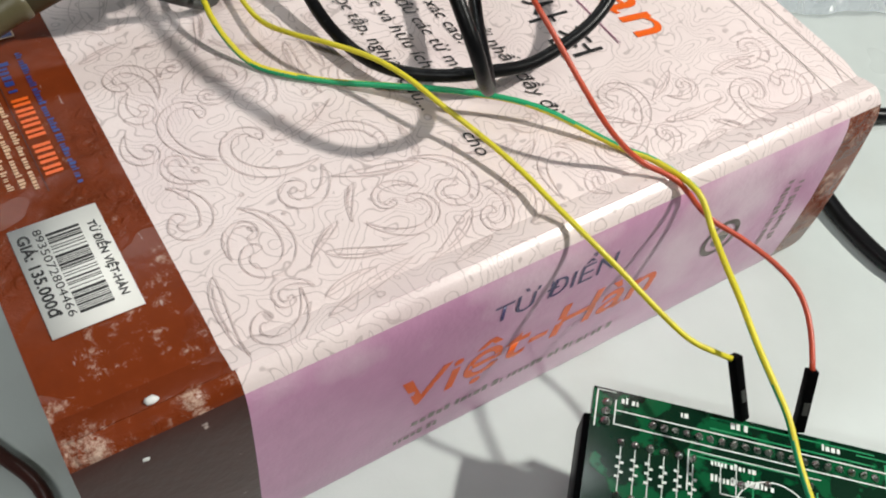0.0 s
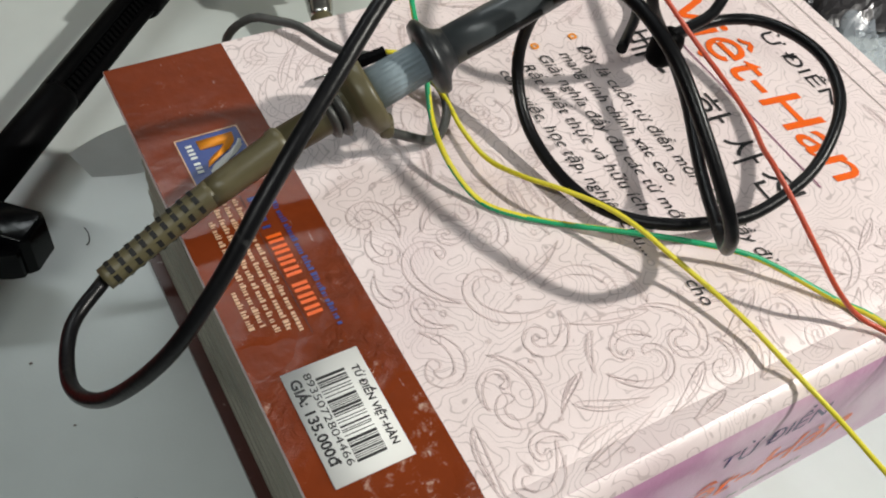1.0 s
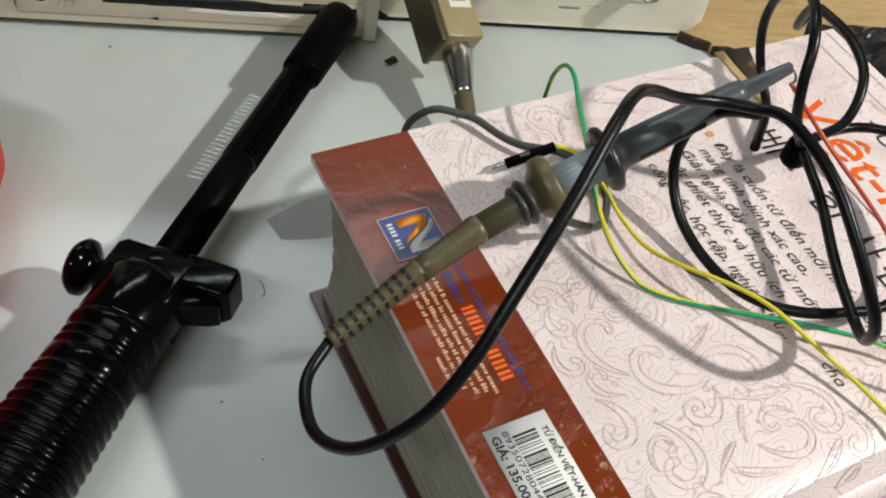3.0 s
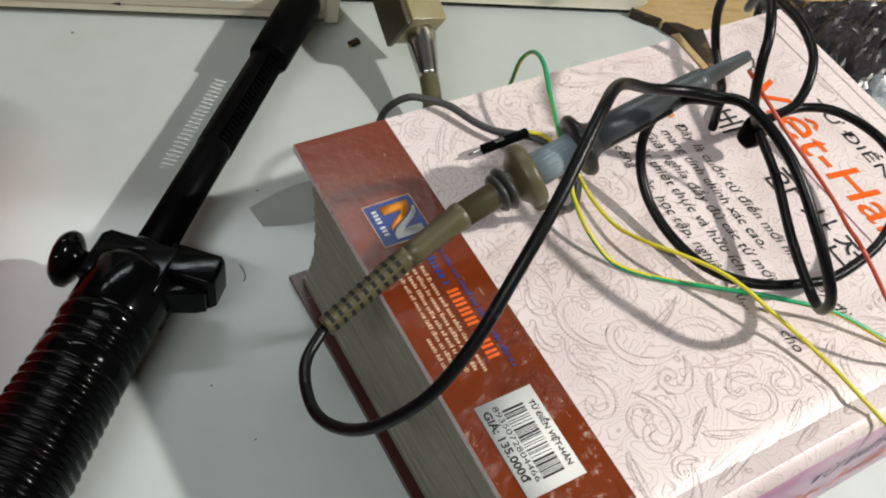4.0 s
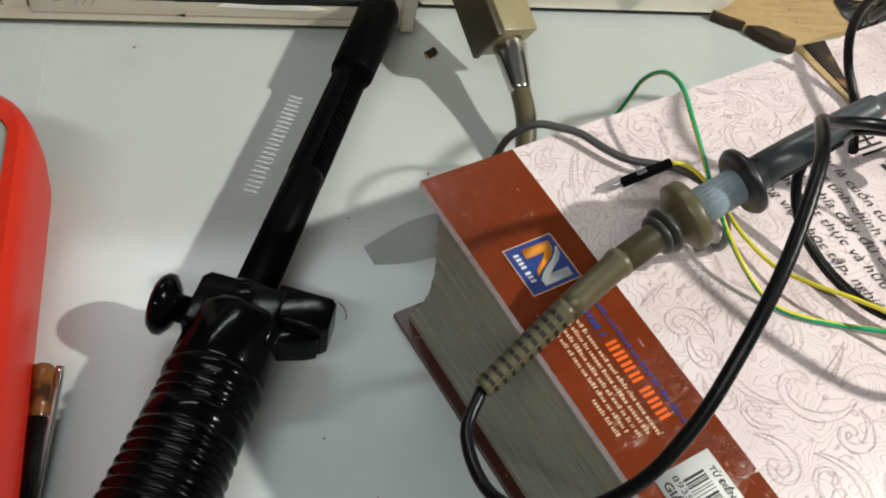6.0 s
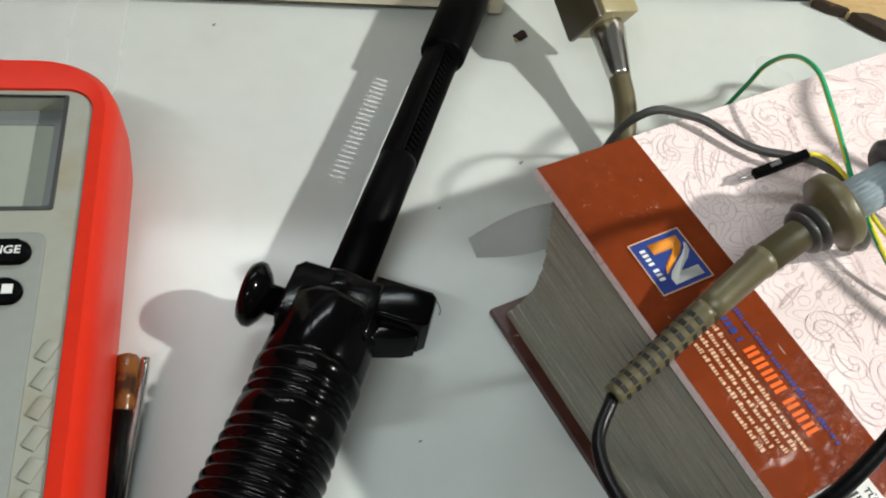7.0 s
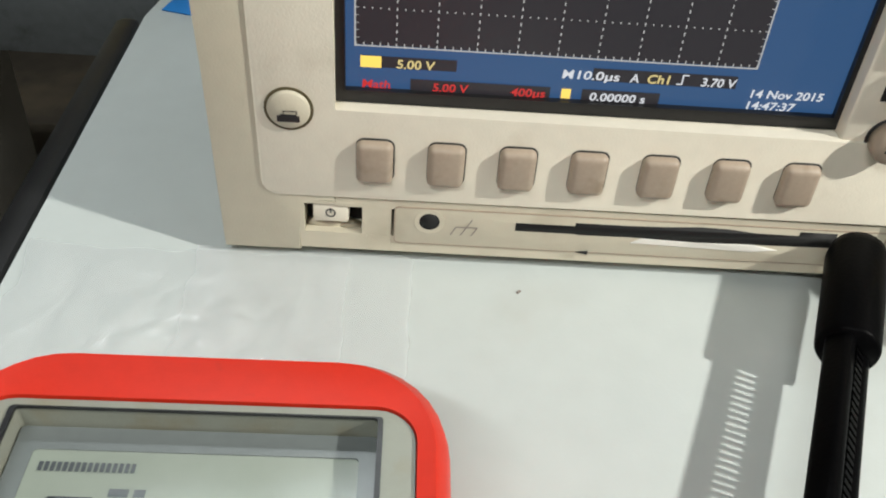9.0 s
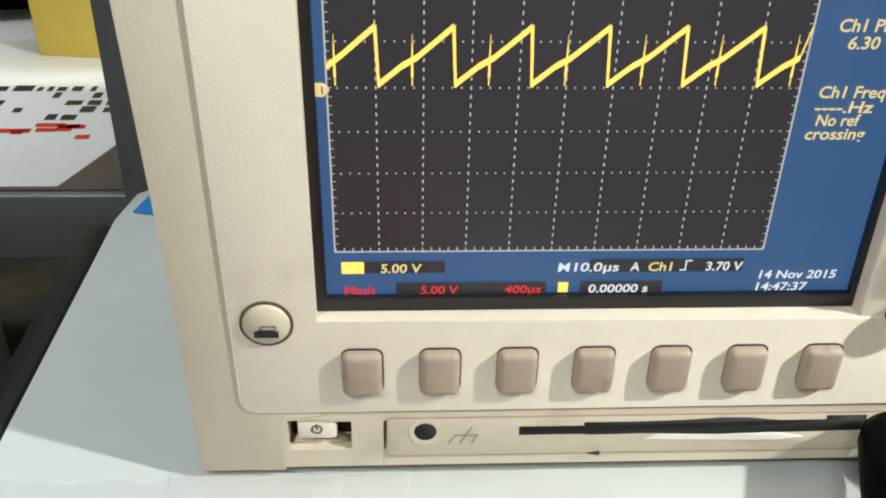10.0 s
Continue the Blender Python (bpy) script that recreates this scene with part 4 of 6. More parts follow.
    for k in range(41):
        z = gz + 8 * d * k / 40
        rows += [(gx, z - 0.0001, gx + 0.0008, z + 0.0001), (gx + 10 * d - 0.0008, z - 0.0001, gx + 10 * d, z + 0.0001)]
        for j in range(1, 10):
            rows.append((gx + d * j - 0.00017, z - 0.00045, gx + d * j + 0.00017, z + 0.00045))
    part("graticule", bars(rows, f2), M_SCR_GRID, lcd)
    bm, step, lo, hi = bmesh.new(), 0.01680, 0.1092, 0.1222
    bmv = []
    x = gx + 0.0111 - step
    for k in range(7):
        a = [(x, lo), (x + 0.30 * step, lo + 0.0042), (x + 0.50 * step, lo + 0.0062), (x + step - 0.0006, hi)]
        for (xa, za), (xb, zb) in zip(a, a[1:]):
            xa, xb = max(xa, gx), min(xb, gx + 10 * d)
            if xb > xa:
                bmv.append(((xa, za - 0.0008), (xb, zb - 0.0008), (xb, zb + 0.0008), (xa, za + 0.0008)))
        if x + step < gx + 10 * d:
            bmv.append(((x + step - 0.0009, hi - 0.0004), (x + step - 0.0002, lo - 0.0006), (x + step + 0.0004, lo - 0.0006), (x + step - 0.0002, hi + 0.0006)))
        xs = x + 0.44 * step
        if gx + 0.001 < xs < gx + 10 * d - 0.001:
            for w, r in ((0.00015, 0.0058), (0.0003, 0.0038)):
                bmv.append(((xs - w, lo + 0.0056 - r), (xs + w, lo + 0.0056 - r), (xs + w * 0.4, lo + 0.0056 + r), (xs - w * 0.4, lo + 0.0056 + r)))
        x += step
    for q in bmv:
        bm.faces.new([bm.verts.new((a, b, 0)) for a, b in q])
    bm.transform(f3)
    part("waveform", bm, M_SCR_YELLOW, lcd, "bright yellow sawtooth trace")
    dark = [(0.0397, 0.0600, 0.0650, 0.0634), (0.1010, 0.0598, 0.1395, 0.0636), (0.0530, 0.0536, 0.0905, 0.0571), (0.0990, 0.0536, 0.1200, 0.0571)]
    bar_parts("readout_field", dark, f2, M_SCR_DARK, lcd)
    bar_parts("channel_tag", [(0.0397, 0.0600, 0.0452, 0.0634), (0.0935, 0.0540, 0.0960, 0.0570)], f3, M_SCR_YELLOW, lcd)
    tag = part("channel_marker", slab([(0.0358, 0.1064), (0.0376, 0.1064), (0.0390, 0.1080), (0.0376, 0.1096), (0.0358, 0.1096)], 0, 0.00005, f3), M_SCR_PALE, lcd)
    part("marker_digit", letters("1", 0.0028, f4 @ Matrix.Translation((0.0366, 0.1070, 0))), M_SCR_DARK, tag)

    def say(name, mat, rows_):
        for body, x_, z_, size, width in rows_:
            part(name, letters(body, size, f4 @ Matrix.Translation((x_, z_, 0)), width, 0.08, 0.00007), mat, lcd)
    say("white_readout", M_SCR_WHITE, [("M", 0.0930, 0.0603, 0.0036, 0.003), ("10.0µs", 0.0970, 0.0603, 0.0036, 0.0112), ("A", 0.1110, 0.0603, 0.0036, 0.0024), ("3.70 V", 0.1300, 0.0603, 0.0036, 0.0094), ("0.00000 s", 0.1012, 0.0540, 0.0034, 0.0150), ("14 Nov 2015", 0.1440, 0.0578, 0.0034, 0.0196), ("14:47:37", 0.1438, 0.0542, 0.0034, 0.0132)])
    say("yellow_readout", M_SCR_PALE, [("5.00 V", 0.0492, 0.0603, 0.0036, 0.0102), ("Ch1", 0.1156, 0.0603, 0.0036, 0.0060), ("Ch1 Pk-Pk", 0.1492, 0.1215, 0.0040, 0.0170), ("6.30 V", 0.1520, 0.1176, 0.0040, 0.0110), ("Ch1 Freq", 0.1482, 0.1062, 0.0040, 0.0152), ("----.Hz", 0.1480, 0.1026, 0.0040, 0.0136), ("No ref", 0.1490, 0.0994, 0.0040, 0.0102), ("crossing", 0.1472, 0.0960, 0.0040, 0.0140)])
    say("red_readout", M_SCR_RED, [("Math", 0.0402, 0.0540, 0.0034, 0.0075), ("5.00 V", 0.0590, 0.0540, 0.0034, 0.0096), ("400µs", 0.0800, 0.0540, 0.0034, 0.0092)])
    part("slope_symbol", bars([(0.1235, 0.0603, 0.1248, 0.0607), (0.1247, 0.0603, 0.1251, 0.0634), (0.1250, 0.0630, 0.1264, 0.0634)], f4), M_SCR_WHITE, lcd)
    # input panel, set back
    y = 0.0180
    part("input_panel", slab(rounded(0.2005, 0.0, 0.3550, 0.176, 0.007), -0.030, 0.0, front(y), 0.0025), M_SCOPEIN, t)
    # black strip below the panel stands in for the shadow under it
    part("bottom_shade", box(0.150, 0.02, 0.003, Matrix.Translation((0.278, y + 0.012, -0.0012))), M_HOLE, t)
    part("panel_seam", bars([(0.2040, 0.0430, 0.3500, 0.0434)], front(y - 0.0001)), M_LINEINK, t)
    for x, z, mat in ((0.2240, 0.0630, M_REDKEY), (0.2235, 0.0505, M_WHITEKEY), (0.2440, 0.0500, M_KEY), (0.2640, 0.0500, M_KEY)):
        k = part("channel_key", box(0.0128, 0.0100, 0.0078, Matrix.Translation((x, y - 0.0035, z)), 0.0024, 3), mat, t)
        part("key_bars", bars([(x - 0.0030, z - 0.0010, x + 0.0030, z + 0.0006)], front(y - 0.0087)), M_INK, k)
    for x, z in ((0.2265, 0.0310), (0.2600, 0.0300), (0.3220, 0.0290)):
        sock = part("bnc_socket", lathe([(0.0064, 0), (0.0064, 0.002), (0.0050, 0.002), (0.0050, 0.0125), (0.0043, 0.0125), (0.0036, 0.004), (0.0010, 0.004), (0.0010, 0.010)], front(y) @ Matrix.Translation((x, z, 0)), 28), M_NICKEL, t, "nickel-plated socket")
        part("socket_plate", frame_slab(rounded(-0.0125, -0.0125, 0.0125, 0.0125, 0.0100, 6), rounded(-0.0092, -0.0092, 0.0092, 0.0092, 0.0088, 6), 0, 0.0009, front(y) @ Matrix.Translation((x, z, 0))), M_SCOPE, sock)
        part("socket_recess", lathe([(0.0092, 0), (0.0092, 0.0004)], front(y) @ Matrix.Translation((x, z, 0)), 26), M_HOLE, sock)
        for a in (-0.0062, 0.0062):
            part("contact_ring", box(0.0022, 0.003, 0.0056, Matrix.Translation((x + a * 1.15, y - 0.0018, z + 0.004)), 0.0006), M_BRASS, sock)
    bar_parts("input_mark", [(0.2440, 0.0385, 0.2480, 0.0405), (0.2500, 0.0385, 0.2540, 0.0405), (0.2820, 0.0240, 0.2860, 0.0265), (0.2870, 0.0240, 0.2900, 0.0265), (0.2980, 0.0120, 0.3040, 0.0123), (0.2850, 0.0100, 0.2950, 0.0112)], front(y - 0.0001), M_LINEINK, t)
    for x, z in ((0.2560, 0.085), (0.2960, 0.085), (0.3300, 0.085)):
        part("knob", lathe([(0.0085, 0), (0.0085, 0.010), (0.0075, 0.0115), (0.001, 0.0118)], front(y) @ Matrix.Translation((x, z, 0)), 32, wave=0.025, teeth=8), M_KEY, t)
    for x in (0.012, 0.190, 0.345):
        part("foot", box(0.020, 0.018, 0.0036, Matrix.Translation((x, 0.035, -0.0018)), 0.001), M_MATT, t)


oscilloscope()


# ---- right-angle plug and its cable on the first input ----
def cable_plug():
    t = thing("cable_plug", "olive tan probe plug with a knurled brass ring", "plug")
    c = Vector((0.2232, 0.0020, 0.0382))
    part("knurled_ring", lathe([(0.0080, 0), (0.0104, 0.0010), (0.0104, 0.0095), (0.0090, 0.0110)], along(c + Vector((0.0010, 0.0060, -0.0016)), c + Vector((-0.0022, -0.013, 0.0036))), 60, wave=0.03, teeth=30), M_BRASS, t, "knurled brass ring")
    a, b = Vector((0.2240, -0.0035, 0.0372)), Vector((0.2322, -0.0325, 0.0252))
    way, up = (b - a).normalized(), Vector((0.318, -0.287, 0.904))
    up = (up - way * up.dot(way)).normalized()
    m = Matrix.Translation((a + b) / 2) @ Matrix((up.cross(way), up, way)).transposed().to_4x4()
    tag = part("plug_label", box(0.0100, 0.0001, 0.0150, m @ Matrix.Translation((0.0016, 0.00990, -0.0050))), M_WHITEKEY, t, "white paper label with dark bars")
    for d in (-0.010, -0.007, -0.004, -0.001):
        part("label_bar", box(0.0066, 0.0001, 0.0011, m @ Matrix.Translation((0.0012, 0.01000, d))), M_LINEINK, tag)
    part("plug_body", box(0.0172, 0.0197, (b - a).length, m, 0.0010, 2), M_TAN, t)
    # thin dark plate over the tan body paints its left side's shade
    part("plug_side_shade", box(0.0028, 0.0190, (b - a).length + 0.0010, m @ Matrix.Translation((-0.0100, -0.0006, 0.0006)), 0.0008, 2), M_PLUGSHADE, t, "dark plate painting shade on the left plug side")
    e = Vector((0.2345, -0.0535, 0.0185))
    part("ferrule", lathe([(0.0062, 0), (0.0066, 0.002), (0.0058, 0.008), (0.0044, 0.0205), (0.0041, 0.0222)], along(b, e), 10), M_STEEL, t, "bright crimped steel ferrule")
    pts = [b.lerp(e, 0.85), e, (0.2352, -0.0640, 0.0150), (0.2335, -0.0780, 0.0085), (0.2300, -0.0930, 0.0058), (0.2400, -0.1040, 0.0046), (0.2700, -0.0980, 0.0040), (0.3100, -0.0750, 0.0040)]
    part("cable", tube(pts, lambda f: 0.0040 if f < 0.3 else 0.0030), M_OLIVE, t)


cable_plug()


# ---- probe ----
def probe():
    t = thing("oscilloscope_probe", "oscilloscope probe, olive grip, slate hook sleeve and black cable", "probe")
    B, S, F, C, T = (Vector(v) for v in ((0.1825, -0.2071, 0.0655), (0.2190, -0.1822, 0.0800), (0.2395, -0.1712, 0.0858), (0.2540, -0.1662, 0.0925), (0.3029, -0.1495, 0.1129)))
    # slotted strain relief
    bm = tube([B, B.lerp(S, 0.35) + Vector((0, 0, 0.0008)), B.lerp(S, 0.62) + Vector((0, 0, 0.0012))], lambda f: 0.0027 + 0.0006 * f, 20, step=0.0012)
    relief = part("strain_relief", bm, M_OLIVE, t)
    axis = (S - B).normalized()
    side = axis.cross(Vector((0, 0, 1))).normalized()
    top = side.cross(axis)
    me = bpy.data.meshes.new("relief_slot")
    one = box(0.0011, 0.0018, 0.0009)
    one.to_mesh(me)
    one.free()
    me.materials.append(M_HOLE)
    for k in range(9):
        f = 0.05 + 0.060 * k
        p = B.lerp(S, f) + Vector((0, 0, 0.0012 * min(1, f / 0.5)))
        r = 0.0027 + 0.0006 * f / 0.62
        for a in (18, 68, 112, 162, 230, 310):
            way = side * math.cos(radians(a)) + top * math.sin(radians(a))
            ob = new("relief_slot", me)
            ob.parent = relief
            ob.matrix_local = Matrix.Translation(p + way * (r - 0.00040)) @ Matrix((axis, axis.cross(way), way)).transposed().to_4x4()
    g0 = B.lerp(S, 0.60) + Vector((0, 0, 0.0010))
    part("grip", lathe([(0.0034, 0), (0.0035, 0.004), (0.0037, (S - g0).length - 0.001), (0.0041, (S - g0).length), (0.0041, (S - g0).length + 0.0016), (0.0037, (S - g0).length + 0.0022)], along(g0, S), 30), M_OLIVE, t)
    n = (F - S).length
    part("probe_body", lathe([(0.0037, 0), (0.0039, n - 0.0085), (0.0044, n - 0.0080), (0.0044, n - 0.0062), (0.0041, n + 0.001)], along(S, F), 32), M_OLIVE, t)
    for d, r in ((0.0100, 0.0058), (0.0076, 0.0066)):
        part("guard_ring", lathe([(0.0042, n - d - 0.0011), (r - 0.0005, n - d - 0.0007), (r, n - d), (r - 0.0007, n - d + 0.0007), (0.0042, n - d + 0.0012)], along(S, F), 32), M_LEAD, t, "dark narrow guard ring")
    part("flange", lathe([(0.0046, -0.0046), (0.0060, -0.0042), (0.0074, -0.0028), (0.0092, -0.0020), (0.0094, -0.0010), (0.0094, 0.0012), (0.0088, 0.0022), (0.0044, 0.0024)], along(F, C), 32), M_OLIVE, t, "olive round flange with lead clip")
    part("lead_clip", box(0.0036, 0.0060, 0.0040, Matrix.Translation(F + Vector((0.0050, -0.0030, -0.0070))), 0.0012), M_OLIVE, t)
    n = (C - F).length
    part("ribbed_neck", lathe([(0.0050, 0.0015), (0.0047, n)], along(F, C), 96, wave=0.02, teeth=24), M_RIBGREY, t, "blue-grey ribbed neck")
    part("collar", lathe([(0.0042, -0.0014), (0.0086, -0.0010), (0.0094, 0.0003), (0.0091, 0.0014), (0.0066, 0.0026), (0.0052, 0.0040), (0.0047, 0.0055)], along(C, T), 34), M_DARKSLATE, t, "dark round collar")
    n = (T - C).length
    part("hook_sleeve", lathe([(0.0047, 0.004), (0.0047, 0.016), (0.0045, 0.022), (0.0042, 0.030), (0.0037, n - 0.016), (0.0034, n - 0.014)], along(C, T), 26), M_PROBE, t)
    m = along(C, T)
    box_m = m @ Matrix.Translation((0, 0, n - 0.0075))
    tip = box(0.0058, 0.0034, 0.017, box_m, 0.0007)
    for v in tip.verts:
        q = m.inverted() @ v.co
        f = min(1, max(0, (q.z - (n - 0.016)) / 0.016))
        v.co = m @ Vector((q.x * (1 - 0.45 * f), q.y * (1 - 0.35 * f), q.z))
    part("hook_tip", tip, M_PROBE, t)
    part("sleeve_slot", box(0.0016, 0.0010, 0.020, m @ Matrix.Translation((0.0, 0.0044, 0.018)), 0.0004), M_HOLE, t)
    part("hook", tube([T, T + Vector((0.0022, 0.0004, -0.0012)), T + Vector((0.0032, -0.0006, -0.0032)), T + Vector((0.0022, -0.0010, -0.0042))], 0.0004, 8, step=0.0006), M_STEEL, t, "bare steel hook")
    # the cable: round the near loop, up to the kink and down in folds
    run = [tuple(B), (0.1769, -0.2185, 0.0645), (0.1792, -0.2341, 0.0676), (0.1883, -0.2440, 0.0779), (0.2004, -0.2457, 0.0928), (0.2100, -0.2404, 0.1060), (0.2186, -0.2310, 0.1180), (0.2288, -0.2176, 0.1281), (0.2400, -0.1997, 0.1348), (0.2477, -0.1869, 0.1321), (0.2561, -0.1762, 0.1247), (0.2666, -0.1694, 0.1173), (0.2784, -0.1666, 0.1143), (0.2869, -0.1692, 0.1149), (0.2928, -0.1757, 0.1174), (0.2994, -0.1915, 0.1147), (0.3046, -0.2063, 0.1062), (0.3105, -0.2184, 0.0937), (0.3139, -0.2176, 0.0841), (0.3170, -0.2100, 0.0776), (0.3185, -0.1891, 0.0777), (0.3203, -0.1664, 0.0809), (0.3207, -0.1457, 0.0821)]
    part("cable", tube(over_book(run, 0.0017), 0.00155, 14), M_CABLE, t, "black rubber cable, bent in folds")
    loop = [(0.2887, -0.1689, 0.1130), (0.2842, -0.1611, 0.1067), (0.2806, -0.1554, 0.0978), (0.2786, -0.1555, 0.0870), (0.2786, -0.1601, 0.0795), (0.2806, -0.1683, 0.0734), (0.2853, -0.1787, 0.0698), (0.2922, -0.1891, 0.0686), (0.3003, -0.1962, 0.0695), (0.3104, -0.2000, 0.0711), (0.3201, -0.2004, 0.0722), (0.3291, -0.1993, 0.0728), (0.3388, -0.1950, 0.0751), (0.3473, -0.1893, 0.0782), (0.3544, -0.1805, 0.0823), (0.3587, -0.1707, 0.0849), (0.3593, -0.1590, 0.0862), (0.3554, -0.1486, 0.0860), (0.3486, -0.1396, 0.0842), (0.3400, -0.1370, 0.0825), (0.3300, -0.1400, 0.0820), (0.3215, -0.1450, 0.0820)]
    part("cable", tube(over_book(loop, 0.0017), 0.00155, 14), M_CABLE, t)
    loop = [(0.3150, -0.1330, 0.0690), (0.3245, -0.1140, 0.0690), (0.3232, -0.1020, 0.0768), (0.3214, -0.0962, 0.0873), (0.3201, -0.0976, 0.0989), (0.3183, -0.1065, 0.1102), (0.3162, -0.1198, 0.1184), (0.3126, -0.1341, 0.1206), (0.3101, -0.1442, 0.1171), (0.3085, -0.1499, 0.1098), (0.3100, -0.1530, 0.0990), (0.3160, -0.1500, 0.0890), (0.3207, -0.1457, 0.0825)]
    part("cable", tube(over_book(loop, 0.0017), 0.00155, 14), M_CABLE, t)
    loop = [(0.3700, -0.0560, 0.0040), (0.3560, -0.0660, 0.0380), (0.3450, -0.0760, 0.0760), (0.3400, -0.0880, 0.0920), (0.3398, -0.1009, 0.0968), (0.3402, -0.1148, 0.0991), (0.3398, -0.1281, 0.0980), (0.3370, -0.1368, 0.0942), (0.3327, -0.1422, 0.0886), (0.3267, -0.1439, 0.0853), (0.3211, -0.1456, 0.0832)]
    part("cable", tube(over_book(loop, 0.0017), 0.00155, 14), M_CABLE, t)
    part("cable_tie", box(0.0085, 0.0075, 0.0110, pose(0.3212, -0.1452, 0.0795, 0, 8, 25), 0.0030, 3), M_MATT, t, "matt black tie block")
    lead = [tuple(F + Vector((0.0050, -0.0030, -0.0088))), (0.2570, -0.1690, 0.0690), (0.2612, -0.1620, 0.0690), (0.2617, -0.1532, 0.0700), (0.2582, -0.1481, 0.0715), (0.2494, -0.1436, 0.0735), (0.2381, -0.1387, 0.0715), (0.2318, -0.1340, 0.0712), (0.2256, -0.1284, 0.0718), (0.2191, -0.1251, 0.0713), (0.2125, -0.1232, 0.0705), (0.2060, -0.1225, 0.0640), (0.2040, -0.1200, 0.0500)]
    part("earth_lead", tube(over_book(lead, 0.0013), 0.0012, 10), M_LEAD, t, "thin dark grey earth lead")


probe()


# ---- jumper wires ----
def dupont(name, a, b, parent, pin=0.0):
    """A square black wire housing from a to b, with a bare pin beyond b."""
    m = along(a, b)
    n = (Vector(b) - Vector(a)).length
    h = part(name, box(0.0024, 0.0024, n, m @ Matrix.Translation((0, 0, n / 2)), 0.0003), M_MATT, parent, "square black wire housing")
    part("latch", box(0.0003, 0.0012, 0.003, m @ Matrix.Translation((0.00125, 0, n * 0.6))), M_LEAD, h)
    if pin:
        part("pin", box(0.0006, 0.0006, pin, m @ Matrix.Translation((0, 0, n + pin / 2)), 0.0001), M_STEEL, h)


def yellow_wire():
    t = thing("jumper_wire", "yellow jumper wire draped over the book to the circuit board", "wire", group="jumper wires")
    run = [(0.2468, -0.1450, 0.0771), (0.2515, -0.1450, 0.0762), (0.2570, -0.1490, 0.0740), (0.2620, -0.1560, 0.0705), (0.2650, -0.1650, 0.0690), (0.2698, -0.1762, 0.0695), (0.2765, -0.1840, 0.0716), (0.2850, -0.1908, 0.0738), (0.2938, -0.1964, 0.0740), (0.3007, -0.2024, 0.0732), (0.3073, -0.2093, 0.0712), (0.3150, -0.2169, 0.0687), (0.3221, -0.2260, 0.0670), (0.3277, -0.2349, 0.0655), (0.3336, -0.2432, 0.0628), (0.3399, -0.2496, 0.0596), (0.3465, -0.2565, 0.0553), (0.3531, -0.2626, 0.0515), (0.3592, -0.2653, 0.0493), (0.3636, -0.2660, 0.0470)]
    part("insulation", tube(over_book(run, 0.0007), 0.00064, 10), M_YELLOW, t)
    dupont("housing", (0.2468, -0.1450, 0.0771), (0.2325, -0.1480, 0.0722), t, 0.0042)
    dupont("housing", (0.3636, -0.2655, 0.0478), (0.3672, -0.2735, 0.0340), t)


def green_wire():
    t = thing("jumper_wire", "yellow and green striped wire draped over the book", "wire", group="jumper wires")
    run = [(0.2560, -0.0880, 0.0350), (0.2550, -0.0955, 0.0547), (0.2545, -0.1006, 0.0684), (0.2546, -0.1097, 0.0795), (0.2545, -0.1215, 0.0850), (0.2543, -0.1348, 0.0837), (0.2555, -0.1449, 0.0798), (0.2565, -0.1530, 0.0765), (0.2563, -0.1657, 0.0755), (0.2577, -0.1748, 0.0735), (0.2613, -0.1819, 0.0700), (0.2671, -0.1877, 0.0662), (0.2753, -0.1919, 0.0645), (0.2864, -0.1948, 0.0650), (0.2984, -0.1983, 0.0672), (0.3133, -0.2043, 0.0700), (0.3297, -0.2086, 0.0684), (0.3473, -0.2181, 0.0625), (0.3549, -0.2231, 0.0600), (0.3617, -0.2324, 0.0590), (0.3639, -0.2403, 0.0590), (0.3637, -0.2496, 0.0587), (0.3639, -0.2582, 0.0581), (0.3646, -0.2681, 0.0560), (0.3657, -0.2764, 0.0541), (0.3665, -0.2833, 0.0525), (0.3666, -0.2916, 0.0495), (0.3671, -0.2980, 0.0474), (0.3700, -0.3150, 0.0400), (0.3720, -0.3250, 0.0345)]
    part("insulation", tube(over_book(run, 0.0008), 0.00074, 14, two=0.0145), [M_YELLOW, M_GREEN], t)


def red_wire():
    t = thing("jumper_wire", "red jumper wire from the probe hook to the circuit board", "wire", group="jumper wires")
    run = [(0.3052, -0.1502, 0.1085), (0.3139, -0.1530, 0.0995), (0.3210, -0.1600, 0.0930), (0.3270, -0.1710, 0.0890), (0.3290, -0.1830, 0.0885), (0.3270, -0.1950, 0.0910), (0.3261, -0.2025, 0.0931), (0.3300, -0.2101, 0.0888), (0.3349, -0.2175, 0.0826), (0.3417, -0.2227, 0.0741), (0.3500, -0.2246, 0.0660), (0.3582, -0.2292, 0.0605), (0.3657, -0.2340, 0.0565), (0.3725, -0.2392, 0.0545), (0.3784, -0.2462, 0.0534), (0.3816, -0.2527, 0.0523), (0.3823, -0.2591, 0.0505), (0.3816, -0.2649, 0.0483), (0.3802, -0.2705, 0.0461)]
    part("insulation", tube(over_book(run, 0.0007), 0.00064, 10), M_RED, t)
    dupont("housing", (0.3802, -0.2700, 0.0465), (0.3790, -0.2775, 0.0335), t)


yellow_wire()
green_wire()
red_wire()


